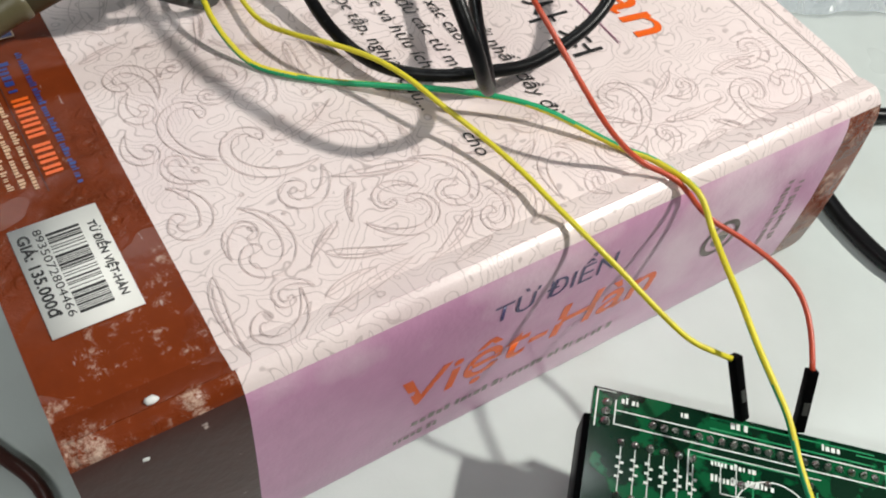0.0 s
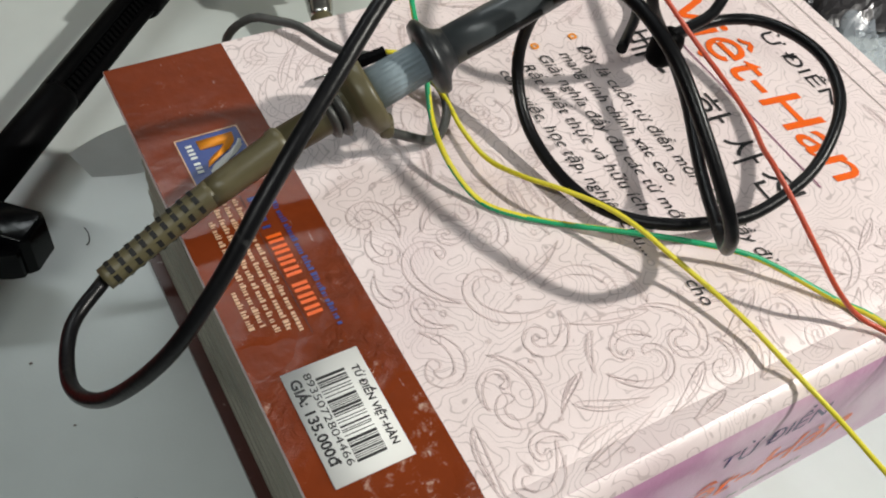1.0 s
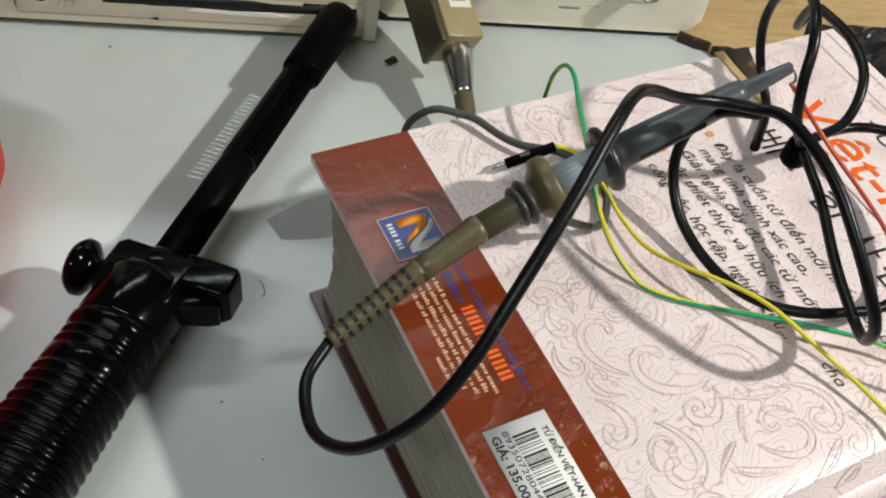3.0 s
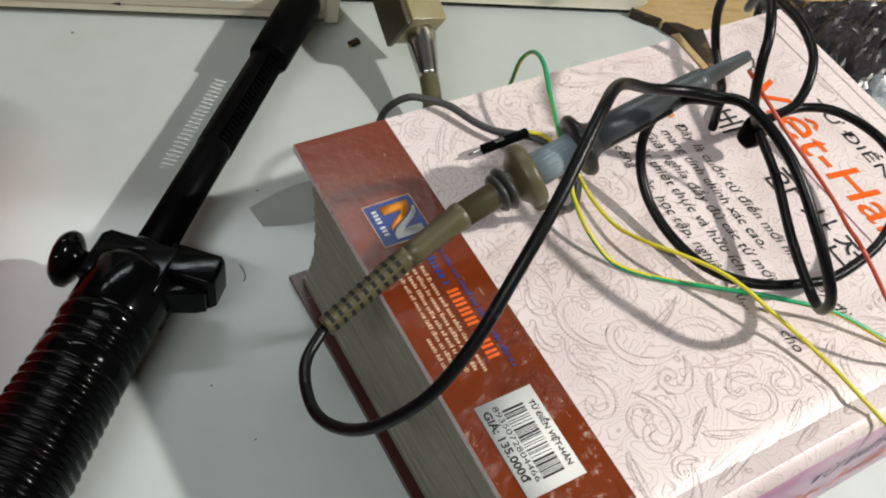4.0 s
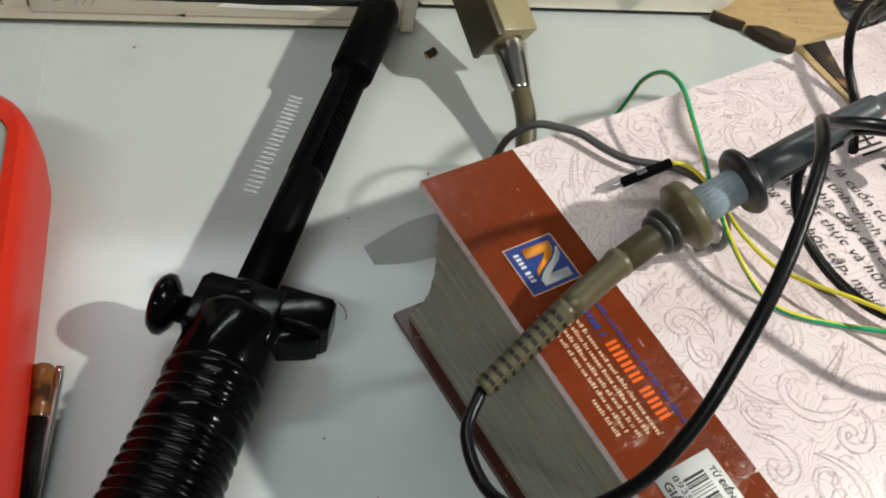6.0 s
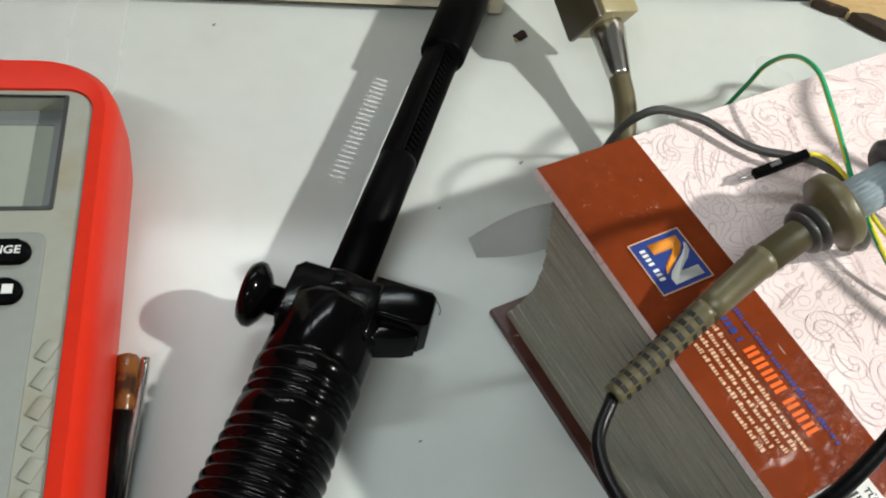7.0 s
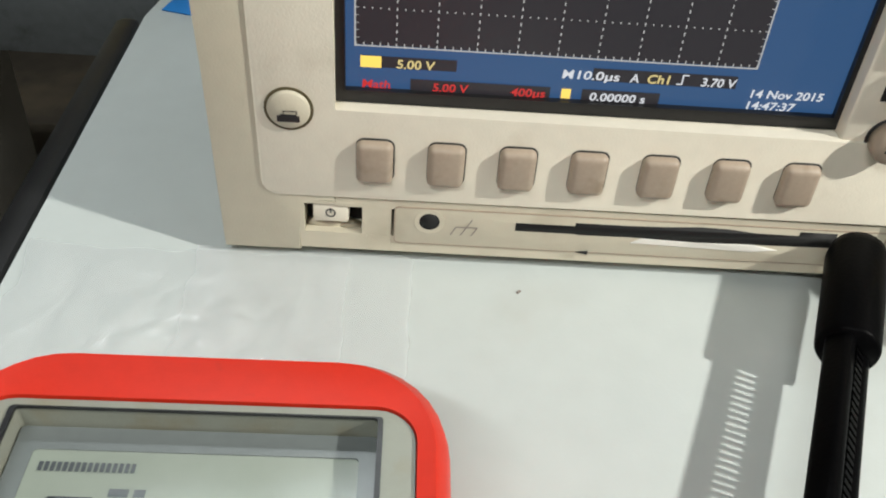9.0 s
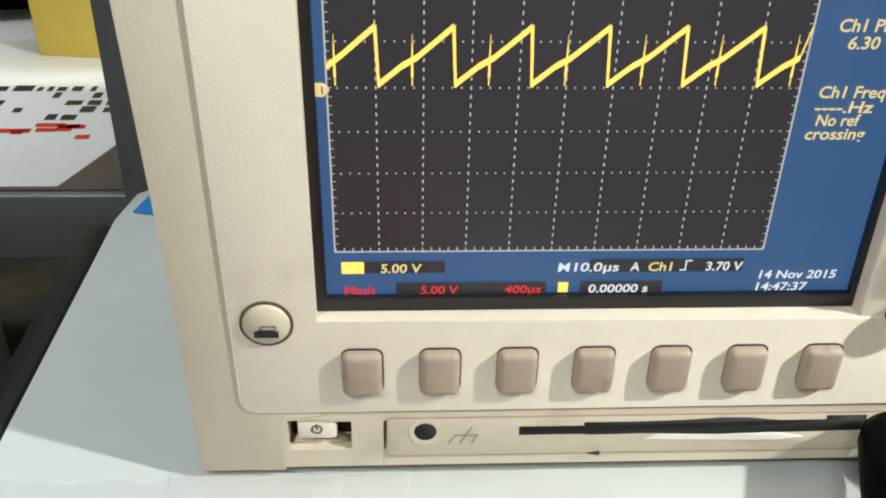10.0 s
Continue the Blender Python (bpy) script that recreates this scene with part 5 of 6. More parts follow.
# ---- circuit board ----
def circuit_board():
    """Local x runs along its far edge, y away from the camera, z up."""
    t = thing("circuit_board", "green circuit board, solder side up, white silkscreen lines", "circuit board", pose(0.337, -0.261, 0.033, 0, 0, -21.8))
    part("board", box(0.098, 0.075, 0.0016, Matrix.Translation((0.049, -0.0375, -0.0008)), 0.0001), M_PCB, t)
    part("header_socket", box(0.009, 0.040, 0.0085, Matrix.Translation((0.0032, -0.026, -0.0060)), 0.0006), M_MATT, t)
    for x, y in ((0.006, -0.070), (0.092, -0.006), (0.092, -0.070), (0.012, -0.006)):
        part("standoff", lathe([(0.0025, 0), (0.0025, 0.0314)], Matrix.Translation((x, y, -0.0330)), 6), M_MATT, t)
    part("lower_module", box(0.060, 0.050, 0.012, Matrix.Translation((0.055, -0.042, -0.0090)), 0.001), M_MATT, t)
    rnd = random.Random(21)
    pad = lathe([(0.0009, 0), (0.0008, 0.0003), (0.0004, 0.0009), (0.0002, 0.0012)], I4, 10)
    me = bpy.data.meshes.new("solder_joint")
    pad.to_mesh(me)
    pad.free()
    me.materials.append(M_SOLDER)

    def joint(x, y, s=1.0):
        ob = new("solder_joint", me)
        ob.parent = t
        ob.matrix_local = Matrix.Translation((x, y, 0.0001)) @ pose(0, 0, 0, 0, 0, rnd.uniform(0, 360)) @ Matrix.Diagonal((s * rnd.uniform(0.85, 1.2), s * rnd.uniform(0.85, 1.1), rnd.uniform(0.7, 1.3), 1))
    for k in range(20):
        joint(0.0135 + 0.00254 * k, -0.0068)
    for k in range(3):
        joint(0.0032, -0.0035 - 0.0024 * k, 1.1)
    for k in range(6):
        joint(0.0072 + 0.0031 * k, -0.0125)
        joint(0.0072 + 0.0031 * k, -0.0250)
    for k in range(34):
        joint(rnd.uniform(0.026, 0.094), rnd.uniform(-0.070, -0.012), rnd.uniform(0.8, 1.3))
    silk = [(0.0050, -0.0052, 0.0700, -0.0049), (0.0050, -0.0087, 0.0700, -0.0084), (0.0050, -0.0087, 0.0053, -0.0025), (0.0700, -0.0087, 0.0703, -0.0049), (0.0008, -0.0008, 0.0050, -0.0005), (0.0008, -0.0100, 0.0011, -0.0005)]
    silk += [(0.0215, -0.0105, 0.0500, -0.0103), (0.0215, -0.0200, 0.0218, -0.0103)]
    for k in range(6):
        x = 0.0072 + 0.0031 * k
        silk += [(x - 0.0001, -0.0240, x + 0.0001, -0.0136)]
        silk += [(x - 0.0008 + 0.0007 * (j % 2), -0.0165 - 0.0011 * j, x + 0.0002 + 0.0007 * (j % 2), -0.0159 - 0.0011 * j) for j in range(5)]
    silk += fine_bars(0.0058, 0.0105, -0.0030, 0.0016, 31) + fine_bars(0.0300, 0.0350, -0.0030, 0.0016, 32) + fine_bars(0.0500, 0.0545, -0.0030, 0.0016, 33) + fine_bars(0.0190, 0.0215, -0.0030, 0.0016, 37)
    silk += fine_bars(0.0260, 0.0330, -0.0165, 0.0016, 34) + fine_bars(0.0240, 0.0300, -0.0290, 0.0016, 35) + fine_bars(0.056, 0.066, -0.024, 0.0016, 36) + fine_bars(0.026, 0.036, -0.0128, 0.0014, 38)
    for k in range(16):
        x, y = rnd.uniform(0.024, 0.085), rnd.uniform(-0.068, -0.012)
        silk += fine_bars(x, x + rnd.uniform(0.003, 0.008), y, 0.0014, 60 + k)
        silk += [(x - 0.002, y - 0.0030, x + 0.009, y - 0.0028), (x - 0.002, y - 0.0030, x - 0.0018, y + 0.0040)]
    bm = bars(silk, Matrix.Translation((0, 0, 0.00008)))
    frame_slab([(0.040 + 0.0085 * math.cos(a), -0.022 + 0.0085 * math.sin(a)) for a in np.linspace(0, 2 * math.pi, 40)[:-1]], [(0.040 + 0.0082 * math.cos(a), -0.022 + 0.0082 * math.sin(a)) for a in np.linspace(0, 2 * math.pi, 40)[:-1]], 0.00002, 0.0001, I4, bm)
    part("silkscreen", bm, M_SILK, t)
    rows = []
    for k in range(16):
        x, y, n = rnd.uniform(0.012, 0.075), rnd.uniform(-0.060, -0.002), rnd.uniform(0.006, 0.024)
        rows.append((x, y, x + n, y + 0.0004) if k % 2 else (x, y - n, x + 0.0004, y))
    rows += [(0.026, -0.0042, 0.062, -0.0038), (0.0260, -0.0015, 0.0620, -0.0011), (0.0640, -0.012, 0.0800, -0.0030)]
    bar_parts("copper_trace", rows, Matrix.Translation((0, 0, 0.00004)), M_TRACE, t)
    for x, y in ((0.062, -0.020), (0.075, -0.030)):
        part("diode", lathe([(0.0009, 0), (0.0013, 0.0004), (0.0013, 0.0042), (0.0009, 0.0046)], Matrix.Translation((x, y, 0.0014)) @ pose(0, 0, 0, 90, 0, 60), 14), M_SOLDER, t)


circuit_board()


# ---- multimeter ----
def multimeter():
    """Local x runs across its face, y up its face, z off the table."""
    t = thing("multimeter", "grey multimeter in a red rubber holster, digital display on", "multimeter", pose(0.0145, -0.0742, 0, 0, 0, 1.0))
    w = 0.0520
    outer, inner = rounded(-w, -0.190, w, 0.0, 0.022, 8), rounded(-w + 0.0078, -0.1828, w - 0.0078, -0.0150, 0.0085, 8)
    bm = bmesh.new()
    rows = []
    for o, z in (((0.004, 0.0), 0.001), ((0.0006, 0.0), 0.008), ((0.0, 0.0), 0.022), ((0.0008, 0), 0.033), ((0.0020, 0), 0.0385), ((0.0042, 0), 0.0412)):
        k = o[0]
        rows.append([bm.verts.new((x * (1 - k / w), -0.095 + (y + 0.095) * (1 - k / 0.095), z)) for x, y in outer])
    rows.append([bm.verts.new((x, y, 0.0404)) for x, y in inner])
    rows.append([bm.verts.new((x, y, 0.0300)) for x, y in inner])
    for a, b in zip(rows, rows[1:]):
        for k in range(len(a)):
            bm.faces.new((a[k], a[(k + 1) % len(a)], b[(k + 1) % len(a)], b[k]))
    bm.faces.new(rows[0][::-1])
    bmesh.ops.recalc_face_normals(bm, faces=bm.faces[:])
    part("holster", smooth(bm, 50), M_HOLSTER, t, "bright red rubber holster")
    body = part("case", slab(rounded(-w + 0.0080, -0.1826, w - 0.0080, -0.0152, 0.0080, 6), 0.0290, 0.0330, bevel=0.0004, seg=1), M_METER, t)
    hood = frame_slab(rounded(-w + 0.0081, -0.1825, w - 0.0081, -0.0153, 0.0080, 6), rounded(-0.0362, -0.0592, 0.0366, -0.0172, 0.0008, 6), 0.0330, 0.0396)
    part("face_plate", hood, M_METER, t)
    # side ribs of the case
    for k in range(9):
        part("grip_rib", box(0.0034, 0.0058, 0.0010, Matrix.Translation((w - 0.0112, -0.103 - 0.0075 * k, 0.0398)) @ pose(0, 0, 0, 0, 0, -28), 0.0007), M_METER, t)
    # display
    x0, x1, y0, y1 = -0.0358, 0.0362, -0.0588, -0.0176
    part("display_frame", frame_slab(rounded(x0 - 0.0011, y0 - 0.0011, x1 + 0.0011, y1 + 0.0003, 0.001), rounded(x0, y0, x1, y1, 0.001), 0.0392, 0.0400), M_BEZEL, t)
    part("display_rim", frame_slab(rounded(x0, y0, x1, y1, 0.001), rounded(x0 + 0.004, y0 + 0.0025, x1 - 0.0035, y1 - 0.0055, 0.001), 0.0330, 0.0337), M_LCDRIM, t)
    lcd = part("display", bars([(x0, y0, x1, y1)], Matrix.Translation((0, 0, 0.0334))), M_LCD, t, "grey-green liquid crystal display")
    bm = bmesh.new()

    def digit(x, y, code, dw=0.0090, dh=0.0178, s=0.0018):
        g = 0.0003
        seg = {"a": (g, dh - s, dw - g, dh), "b": (dw - s, dh / 2 + g, dw, dh - g), "c": (dw - s, g, dw, dh / 2 - g), "d": (g, 0, dw - g, s), "e": (0, g, s, dh / 2 - g), "f": (0, dh / 2 + g, s, dh - g), "g": (g, dh / 2 - s / 2, dw - g, dh / 2 + s / 2)}
        for c in code:
            part("digit_segment", bars([seg[c]], Matrix.Translation((x + 0.0013, y + 0.0018, 0.0336)) @ Matrix(((1, 0.08, 0, 0), (0, 1, 0, 0), (0, 0, 1, 0), (0, 0, 0, 1)))), M_SEG, lcd)
    for k, code in enumerate(("abcdef", "abcdef", "abcdefg", "abcdfg")):
        digit(-0.0288 + 0.0122 * k, -0.0535, code)
    bars([(-0.0182, -0.0535, -0.0168, -0.0520)], Matrix.Translation((0.0013, 0.0018, 0.0336)), bm)
    bars([(-0.0310 + 0.0012 * k, -0.0300, -0.0302 + 0.0012 * k, -0.0278) for k in range(16)] + word_bars(-0.0160, -0.0090, -0.0355, 0.0018, 41), Matrix.Translation((0.0013, 0.0018, 0.0336)), bm)
    tagged(part("bar_graph", bm, M_SEG, lcd), kind="stuff")
    # control panel, keys and dial
    part("control_panel", slab(rounded(-0.0380, -0.1780, 0.0355, -0.0652, 0.003), 0.0352, 0.0357, Matrix.Translation((0.0013, -0.0022, 0.0043)), 0.0002), M_METERIN, t)
    for row, (y, names) in enumerate(((-0.0722, ("~Hz", "PEAK", "RANGE")), (-0.0842, ("", "REL △", "HOLD")))):
        for k, body_ in enumerate(names):
            x = -0.0130 + 0.0190 * k - 0.0005 * row
            key = part("key", slab(rounded(x - 0.0076, y - 0.0035, x + 0.0076, y + 0.0035, 0.0033, 5), 0.0355, 0.0376, Matrix.Translation((0.0013, -0.0022, 0.0043)), 0.0009), M_MATT, t, "black oval key")
            if body_:
                part("key_print", letters(body_, 0.0034, Matrix.Translation((0.0013, -0.0022, 0.0043)) @ Matrix.Translation((x - 0.0054, y - 0.0012, 0.0378)), (0.0078 if body_ in ("HOLD", "PEAK") else 0.0108) if len(body_) > 3 else 0.006, 0.06, 0.00006), M_WHITEINK, key)
            if body_ in ("HOLD", "PEAK"):
                part("key_square", bars([(x + 0.0030, y - 0.0014, x + 0.0056, y + 0.0014)], Matrix.Translation((0.0013, -0.0022, 0.0421))), M_WHITEINK, key)
    for x, y, body_, mat in ((0.0125, -0.1010, "Hz", M_WHITEINK), (0.0250, -0.1160, "°C", M_WHITEINK), (0.0262, -0.1300, "°F", M_WHITEINK)):
        part("scale_print", letters(body_, 0.0036, Matrix.Translation((0.0013, -0.0022, 0.0043)) @ Matrix.Translation((x, y, 0.0360)), 0.0042, 0, 0.00008), mat, t)
    part("scale_print", bars([(0.0115, -0.0955, 0.0205, -0.0937)], Matrix.Translation((0.0013, -0.0022, 0.0043)) @ Matrix.Translation((0, 0, 0.0360))), M_CYANINK, t)
    part("scale_print", bars([(0.0205, -0.1058, 0.0250, -0.1052), (0.0224, -0.1066, 0.0230, -0.1040), (0.0222, -0.1066, 0.0234, -0.1058)], Matrix.Translation((0.0013, -0.0022, 0.0043)) @ Matrix.Translation((0, 0, 0.0360))), M_WHITEINK, t)
    dial = part("dial", lathe([(0.0200, 0), (0.0200, 0.0015), (0.0188, 0.0030), (0.0170, 0.0030), (0.0165, 0.0022), (0.001, 0.0022)], Matrix.Translation((0.0013, -0.0022, 0.0043)) @ Matrix.Translation((0.0008, -0.1180, 0.0356)), 48), M_DIAL, t, "round grey range dial")
    part("dial_ring", frame_slab(rounded(-0.0212, -0.0212, 0.0212, 0.0212, 0.0211, 10), rounded(-0.0201, -0.0201, 0.0201, 0.0201, 0.0200, 10), 0, 0.0016, Matrix.Translation((0.0013, -0.0022, 0.0043)) @ Matrix.Translation((0.0008, -0.1180, 0.0356))), M_GALV, dial)
    part("dial_grip", box(0.0060, 0.0330, 0.0070, Matrix.Translation((0.0013, -0.0022, 0.0043)) @ Matrix.Translation((0.0008, -0.1180, 0.0405)) @ pose(0, 0, 0, 0, 0, 40), 0.002), M_DIAL, dial)


multimeter()


def amber_screwdriver():
    t = thing("screwdriver", "small screwdriver with a dirty amber handle beside the multimeter", "screwdriver")
    part("handle", lathe([(0.0022, 0), (0.0032, 0.0006), (0.0036, 0.003), (0.0034, 0.0055), (0.0036, 0.0085), (0.0034, 0.013), (0.0030, 0.0165), (0.0022, 0.018)], along((0.0702, -0.1595, 0.0080), (0.0696, -0.185, 0.0058)), 7), M_AMBER, t, "dirty amber plastic handle")
    part("clip", tube([(0.0748, -0.1605, 0.0085), (0.0742, -0.1680, 0.0070), (0.0722, -0.1900, 0.0060), (0.0702, -0.2150, 0.0050)], 0.0012, 10), M_STEEL, t, "bright steel clip rod")
    part("shaft", lathe([(0.0034, 0), (0.0034, 0.05), (0.0030, 0.06)], along((0.0697, -0.1765, 0.0066), (0.0672, -0.235, 0.0042)), 14), M_BLACK, t)


amber_screwdriver()


# ---- black stand with a ribbed handle ----
def ribbed_stand():
    """A turned body along local z from its handle end to its cap, lying on the bench."""
    t = thing("ribbed_stand_arm", "glossy black stand arm with ribbed handle and end cap", "stand arm")
    tip, foot = Vector((0.1858, -0.0035, 0.0182)), Vector((0.0985, -0.2240, 0.0176))
    way = (tip - foot).normalized()
    n = (tip - foot).length

    def at(d, z=None):
        return foot + way * d
    m = along(foot, tip)
    # ribbed handle
    prof = [(0.0010, -0.060), (0.0160, -0.060)]
    d = -0.058
    while d < 0.050:
        r = 0.0162 - 0.0022 * max(0, d + 0.01) / 0.060
        if 0.0335 < d < 0.0385:
            prof += [(r - 0.0004, d), (r + 0.0001, d + 0.0008), (r + 0.0001, d + 0.0052), (r - 0.0004, d + 0.0060)]
            d += 0.0068
            continue
        prof += [(r - 0.0009 + 0.0012 * math.sin(math.pi * f), d + 0.0032 * f) for f in (0, 0.15, 0.32, 0.5, 0.68, 0.85)]
        d += 0.0036
    prof += [(0.0126, 0.0540), (0.001, 0.0540)]
    part("ribbed_handle", lathe(prof, m, 36), M_BLACK, t, "glossy black ribbed handle")
    # neck block
    part("collar", lathe([(0.0130, 0.0500), (0.0146, 0.0512), (0.0148, 0.0540), (0.0140, 0.0552), (0.0136, 0.0560)], m, 34), M_BLACK, t)
    right = Vector((way.y, -way.x, 0)).normalized()
    mm = Matrix((right, Vector((way.x, way.y, 0)).normalized(), Vector((0, 0, 1)))).transposed().to_4x4()
    c = at(0.0705)
    flat = Matrix.Translation(c) @ mm
    part("neck", lathe([(0.0138, 0.0550), (0.0144, 0.0572), (0.0143, 0.0730), (0.0138, 0.0752), (0.0118, 0.0760)], m, 18), M_BLACK, t, "faceted black neck barrel")
    part("neck_shoulder", slab([(-0.0140, -0.0050), (0.0120, -0.0050), (0.0120, 0.0140), (-0.0118, 0.0140), (-0.0140, 0.0115)], -0.0115, 0.0098, flat, 0.0014, seg=3), M_BLACK, t)
    part("neck_boss", lathe([(0.0104, 0.074), (0.0102, 0.0826), (0.0094, 0.0838)], m, 30), M_BLACK, t)
    part("shaft_boss", lathe([(0.0086, 0.078), (0.0086, 0.0850), (0.0078, 0.0865), (0.0068, 0.0870)], m, 28), M_BLACK, t)
    part("clamp_wing", slab([(0.0085, 0.0045), (0.0250, 0.0045), (0.0268, 0.0065), (0.0266, 0.0150), (0.0250, 0.0166), (0.0085, 0.0166)], -0.0050, 0.0092, flat, 0.0014, seg=3), M_BLACK, t)
    part("clamp_tab", slab([(0.0125, -0.0020), (0.0215, 0.0012), (0.0245, 0.0030), (0.0245, 0.0062), (0.0125, 0.0062)], -0.0050, 0.0050, flat, 0.0016), M_BLACK, t)
    kn = c - right * 0.0232 + Vector((way.x, way.y, 0)) * 0.0040
    part("clamp_knob", lathe([(0.0040, -0.0030), (0.0084, -0.0024), (0.0096, -0.0006), (0.0094, 0.0010), (0.0070, 0.0030), (0.0044, 0.0044), (0.0042, 0.0125)], along(kn, kn + right), 30), M_BLACK, t)
    # shaft: a solid sleeve, then two rails bridged by rungs
    part("lower_sleeve", lathe([(0.0065, 0.082), (0.0064, 0.137), (0.0060, 0.139)], m, 28), M_MATT, t)
    to_lamp = (Vector(LAMP_A) - at(0.16)).normalized()
    across = way.cross(to_lamp).normalized()
    through_ = across.cross(way).normalized()
    turn = Matrix((across, through_, way)).transposed().to_4x4()
    for k in (-1, 1):
        part("rail", box(0.0046, 0.0075, n - 0.036 - 0.136, Matrix.Translation(at((n - 0.036 + 0.136) / 2) + across * 0.0040 * k) @ turn, 0.0018, 3), M_MATT, t)
    for k in range(26):
        part("rung", box(0.0036, 0.0070, 0.0014, Matrix.Translation(at(0.138 + 0.0024 * k)) @ turn), M_MATT, t)
    part("end_cap", lathe([(0.0076, n - 0.0445), (0.0082, n - 0.043), (0.0086, n - 0.006), (0.0078, n - 0.002), (0.0055, n), (0.001, n + 0.0004)], m, 32), M_MATT, t, "matt black rubber end cap")


ribbed_stand()


# ---- packing and scraps ----
def cardboard():
    t = thing("cardboard_sheet", "torn brown corrugated cardboard with a charred edge", "cardboard")
    edge = [(0.346, 0.0165), (0.352, 0.0120), (0.358, 0.0110), (0.363, 0.0045), (0.372, -0.0030), (0.380, -0.0060), (0.400, 0.0040), (0.430, 0.0100), (0.452, 0.0120), (0.470, 0.0000), (0.620, 0.0050), (0.620, 0.2500), (0.3575, 0.2500), (0.3570, 0.0300), (0.3475, 0.0240)]
    part("sheet", slab(edge, 0.0006, 0.0042, bevel=0.0005), M_CARD, t)
    for k in range(26):
        y = 0.012 + 0.009 * k
        part("flute", box(0.225, 0.0022, 0.0006, Matrix.Translation((0.500, y, 0.0043)), 0.0002), M_CARD, t)
    part("charred_edge", slab([(0.3600, 0.0075), (0.3635, 0.0030), (0.3720, -0.0050), (0.3790, -0.0070), (0.3815, -0.0020), (0.3740, 0.0030), (0.3680, 0.0075)], 0.0004, 0.0056, bevel=0.0008), M_CHAR, t, "charred black torn edge")
    part("charred_edge", slab([(0.3458, 0.0160), (0.3530, 0.0112), (0.3600, 0.0090), (0.3595, 0.0108), (0.3520, 0.0140), (0.3465, 0.0186)], 0.0004, 0.0052, bevel=0.0004), M_CHAR, t)


cardboard()


def card_scrap():
    """A burnt strip of card that leans over the book's far edge."""
    t = thing("burnt_card_strip", "narrow brown card strip with a burnt patch on the book", "cardboard")
    m = pose(0.3262, -0.1100, 0.0676, 0.8, 0.8, 6)
    part("strip", slab([(-0.0012, -0.0020), (0.0012, -0.0020), (0.0052, 0.0300), (-0.0088, 0.0270)], 0, 0.0009, m, 0.0003), M_CARD, t)
    part("burnt_patch", slab([(0.0, 0.0010), (0.0012, 0.0010), (0.0050, 0.0295), (-0.0052, 0.0275), (-0.0038, 0.0200), (-0.0014, 0.0100)], 0.0009, 0.0012, m), M_CHAR, t, "burnt black patch")


card_scrap()


def crumpled(name, label, category, centre, size, height, mat, seed, n=30):
    """A crumpled bag or film: a sheet with sharp folds."""
    bm, rnd = bmesh.new(), random.Random(seed)
    off = rnd.uniform(0, 50)
    vs = []
    for i in range(n + 1):
        for j in range(n + 1):
            u, v = i / n - 0.5, j / n - 0.5
            q = Vector((u * size[0] * 28 + off, v * size[1] * 28, off))
            h = abs(noise.noise(q)) + 0.5 * abs(noise.noise(q * 2.3)) + 0.25 * abs(noise.noise(q * 5.1))
            fall = max(0.0, 1 - (2 * max(abs(u), abs(v))) ** 4)
            wob = 1 + 0.06 * noise.noise(Vector((u * 9, v * 9, off)))
            vs.append(bm.verts.new((centre[0] + u * size[0] * wob, centre[1] + v * size[1] * wob, centre[2] + 0.0004 + height * h * (0.15 + 0.85 * fall))))
    for i in range(n):
        for j in range(n):
            a = i * (n + 1) + j
            bm.faces.new((vs[a], vs[a + n + 1], vs[a + n + 2], vs[a + 1]))
    tagged(part(name, bm, mat, None), label, category)


crumpled("plastic_film", "crinkled clear plastic film lying on the bench", "plastic film", (-0.010, -0.045, 0), (0.094, 0.090), 0.0038, M_FILM, 3, 60)
crumpled("plastic_film", "crinkled clear plastic film lying on the bench", "plastic film", (0.024, -0.024, 0.0004), (0.064, 0.052), 0.0007, M_FILM, 8, 24)
crumpled("plastic_bag", "crumpled clear plastic bag beside the book", "plastic bag", (0.488, -0.050, 0.0), (0.085, 0.090), 0.030, M_BAG, 5, 34)
crumpled("dark_bag", "crumpled dark shiny bag behind the book", "plastic bag", (0.455, -0.005, 0.004), (0.080, 0.070), 0.024, M_DARKBAG, 6, 30)


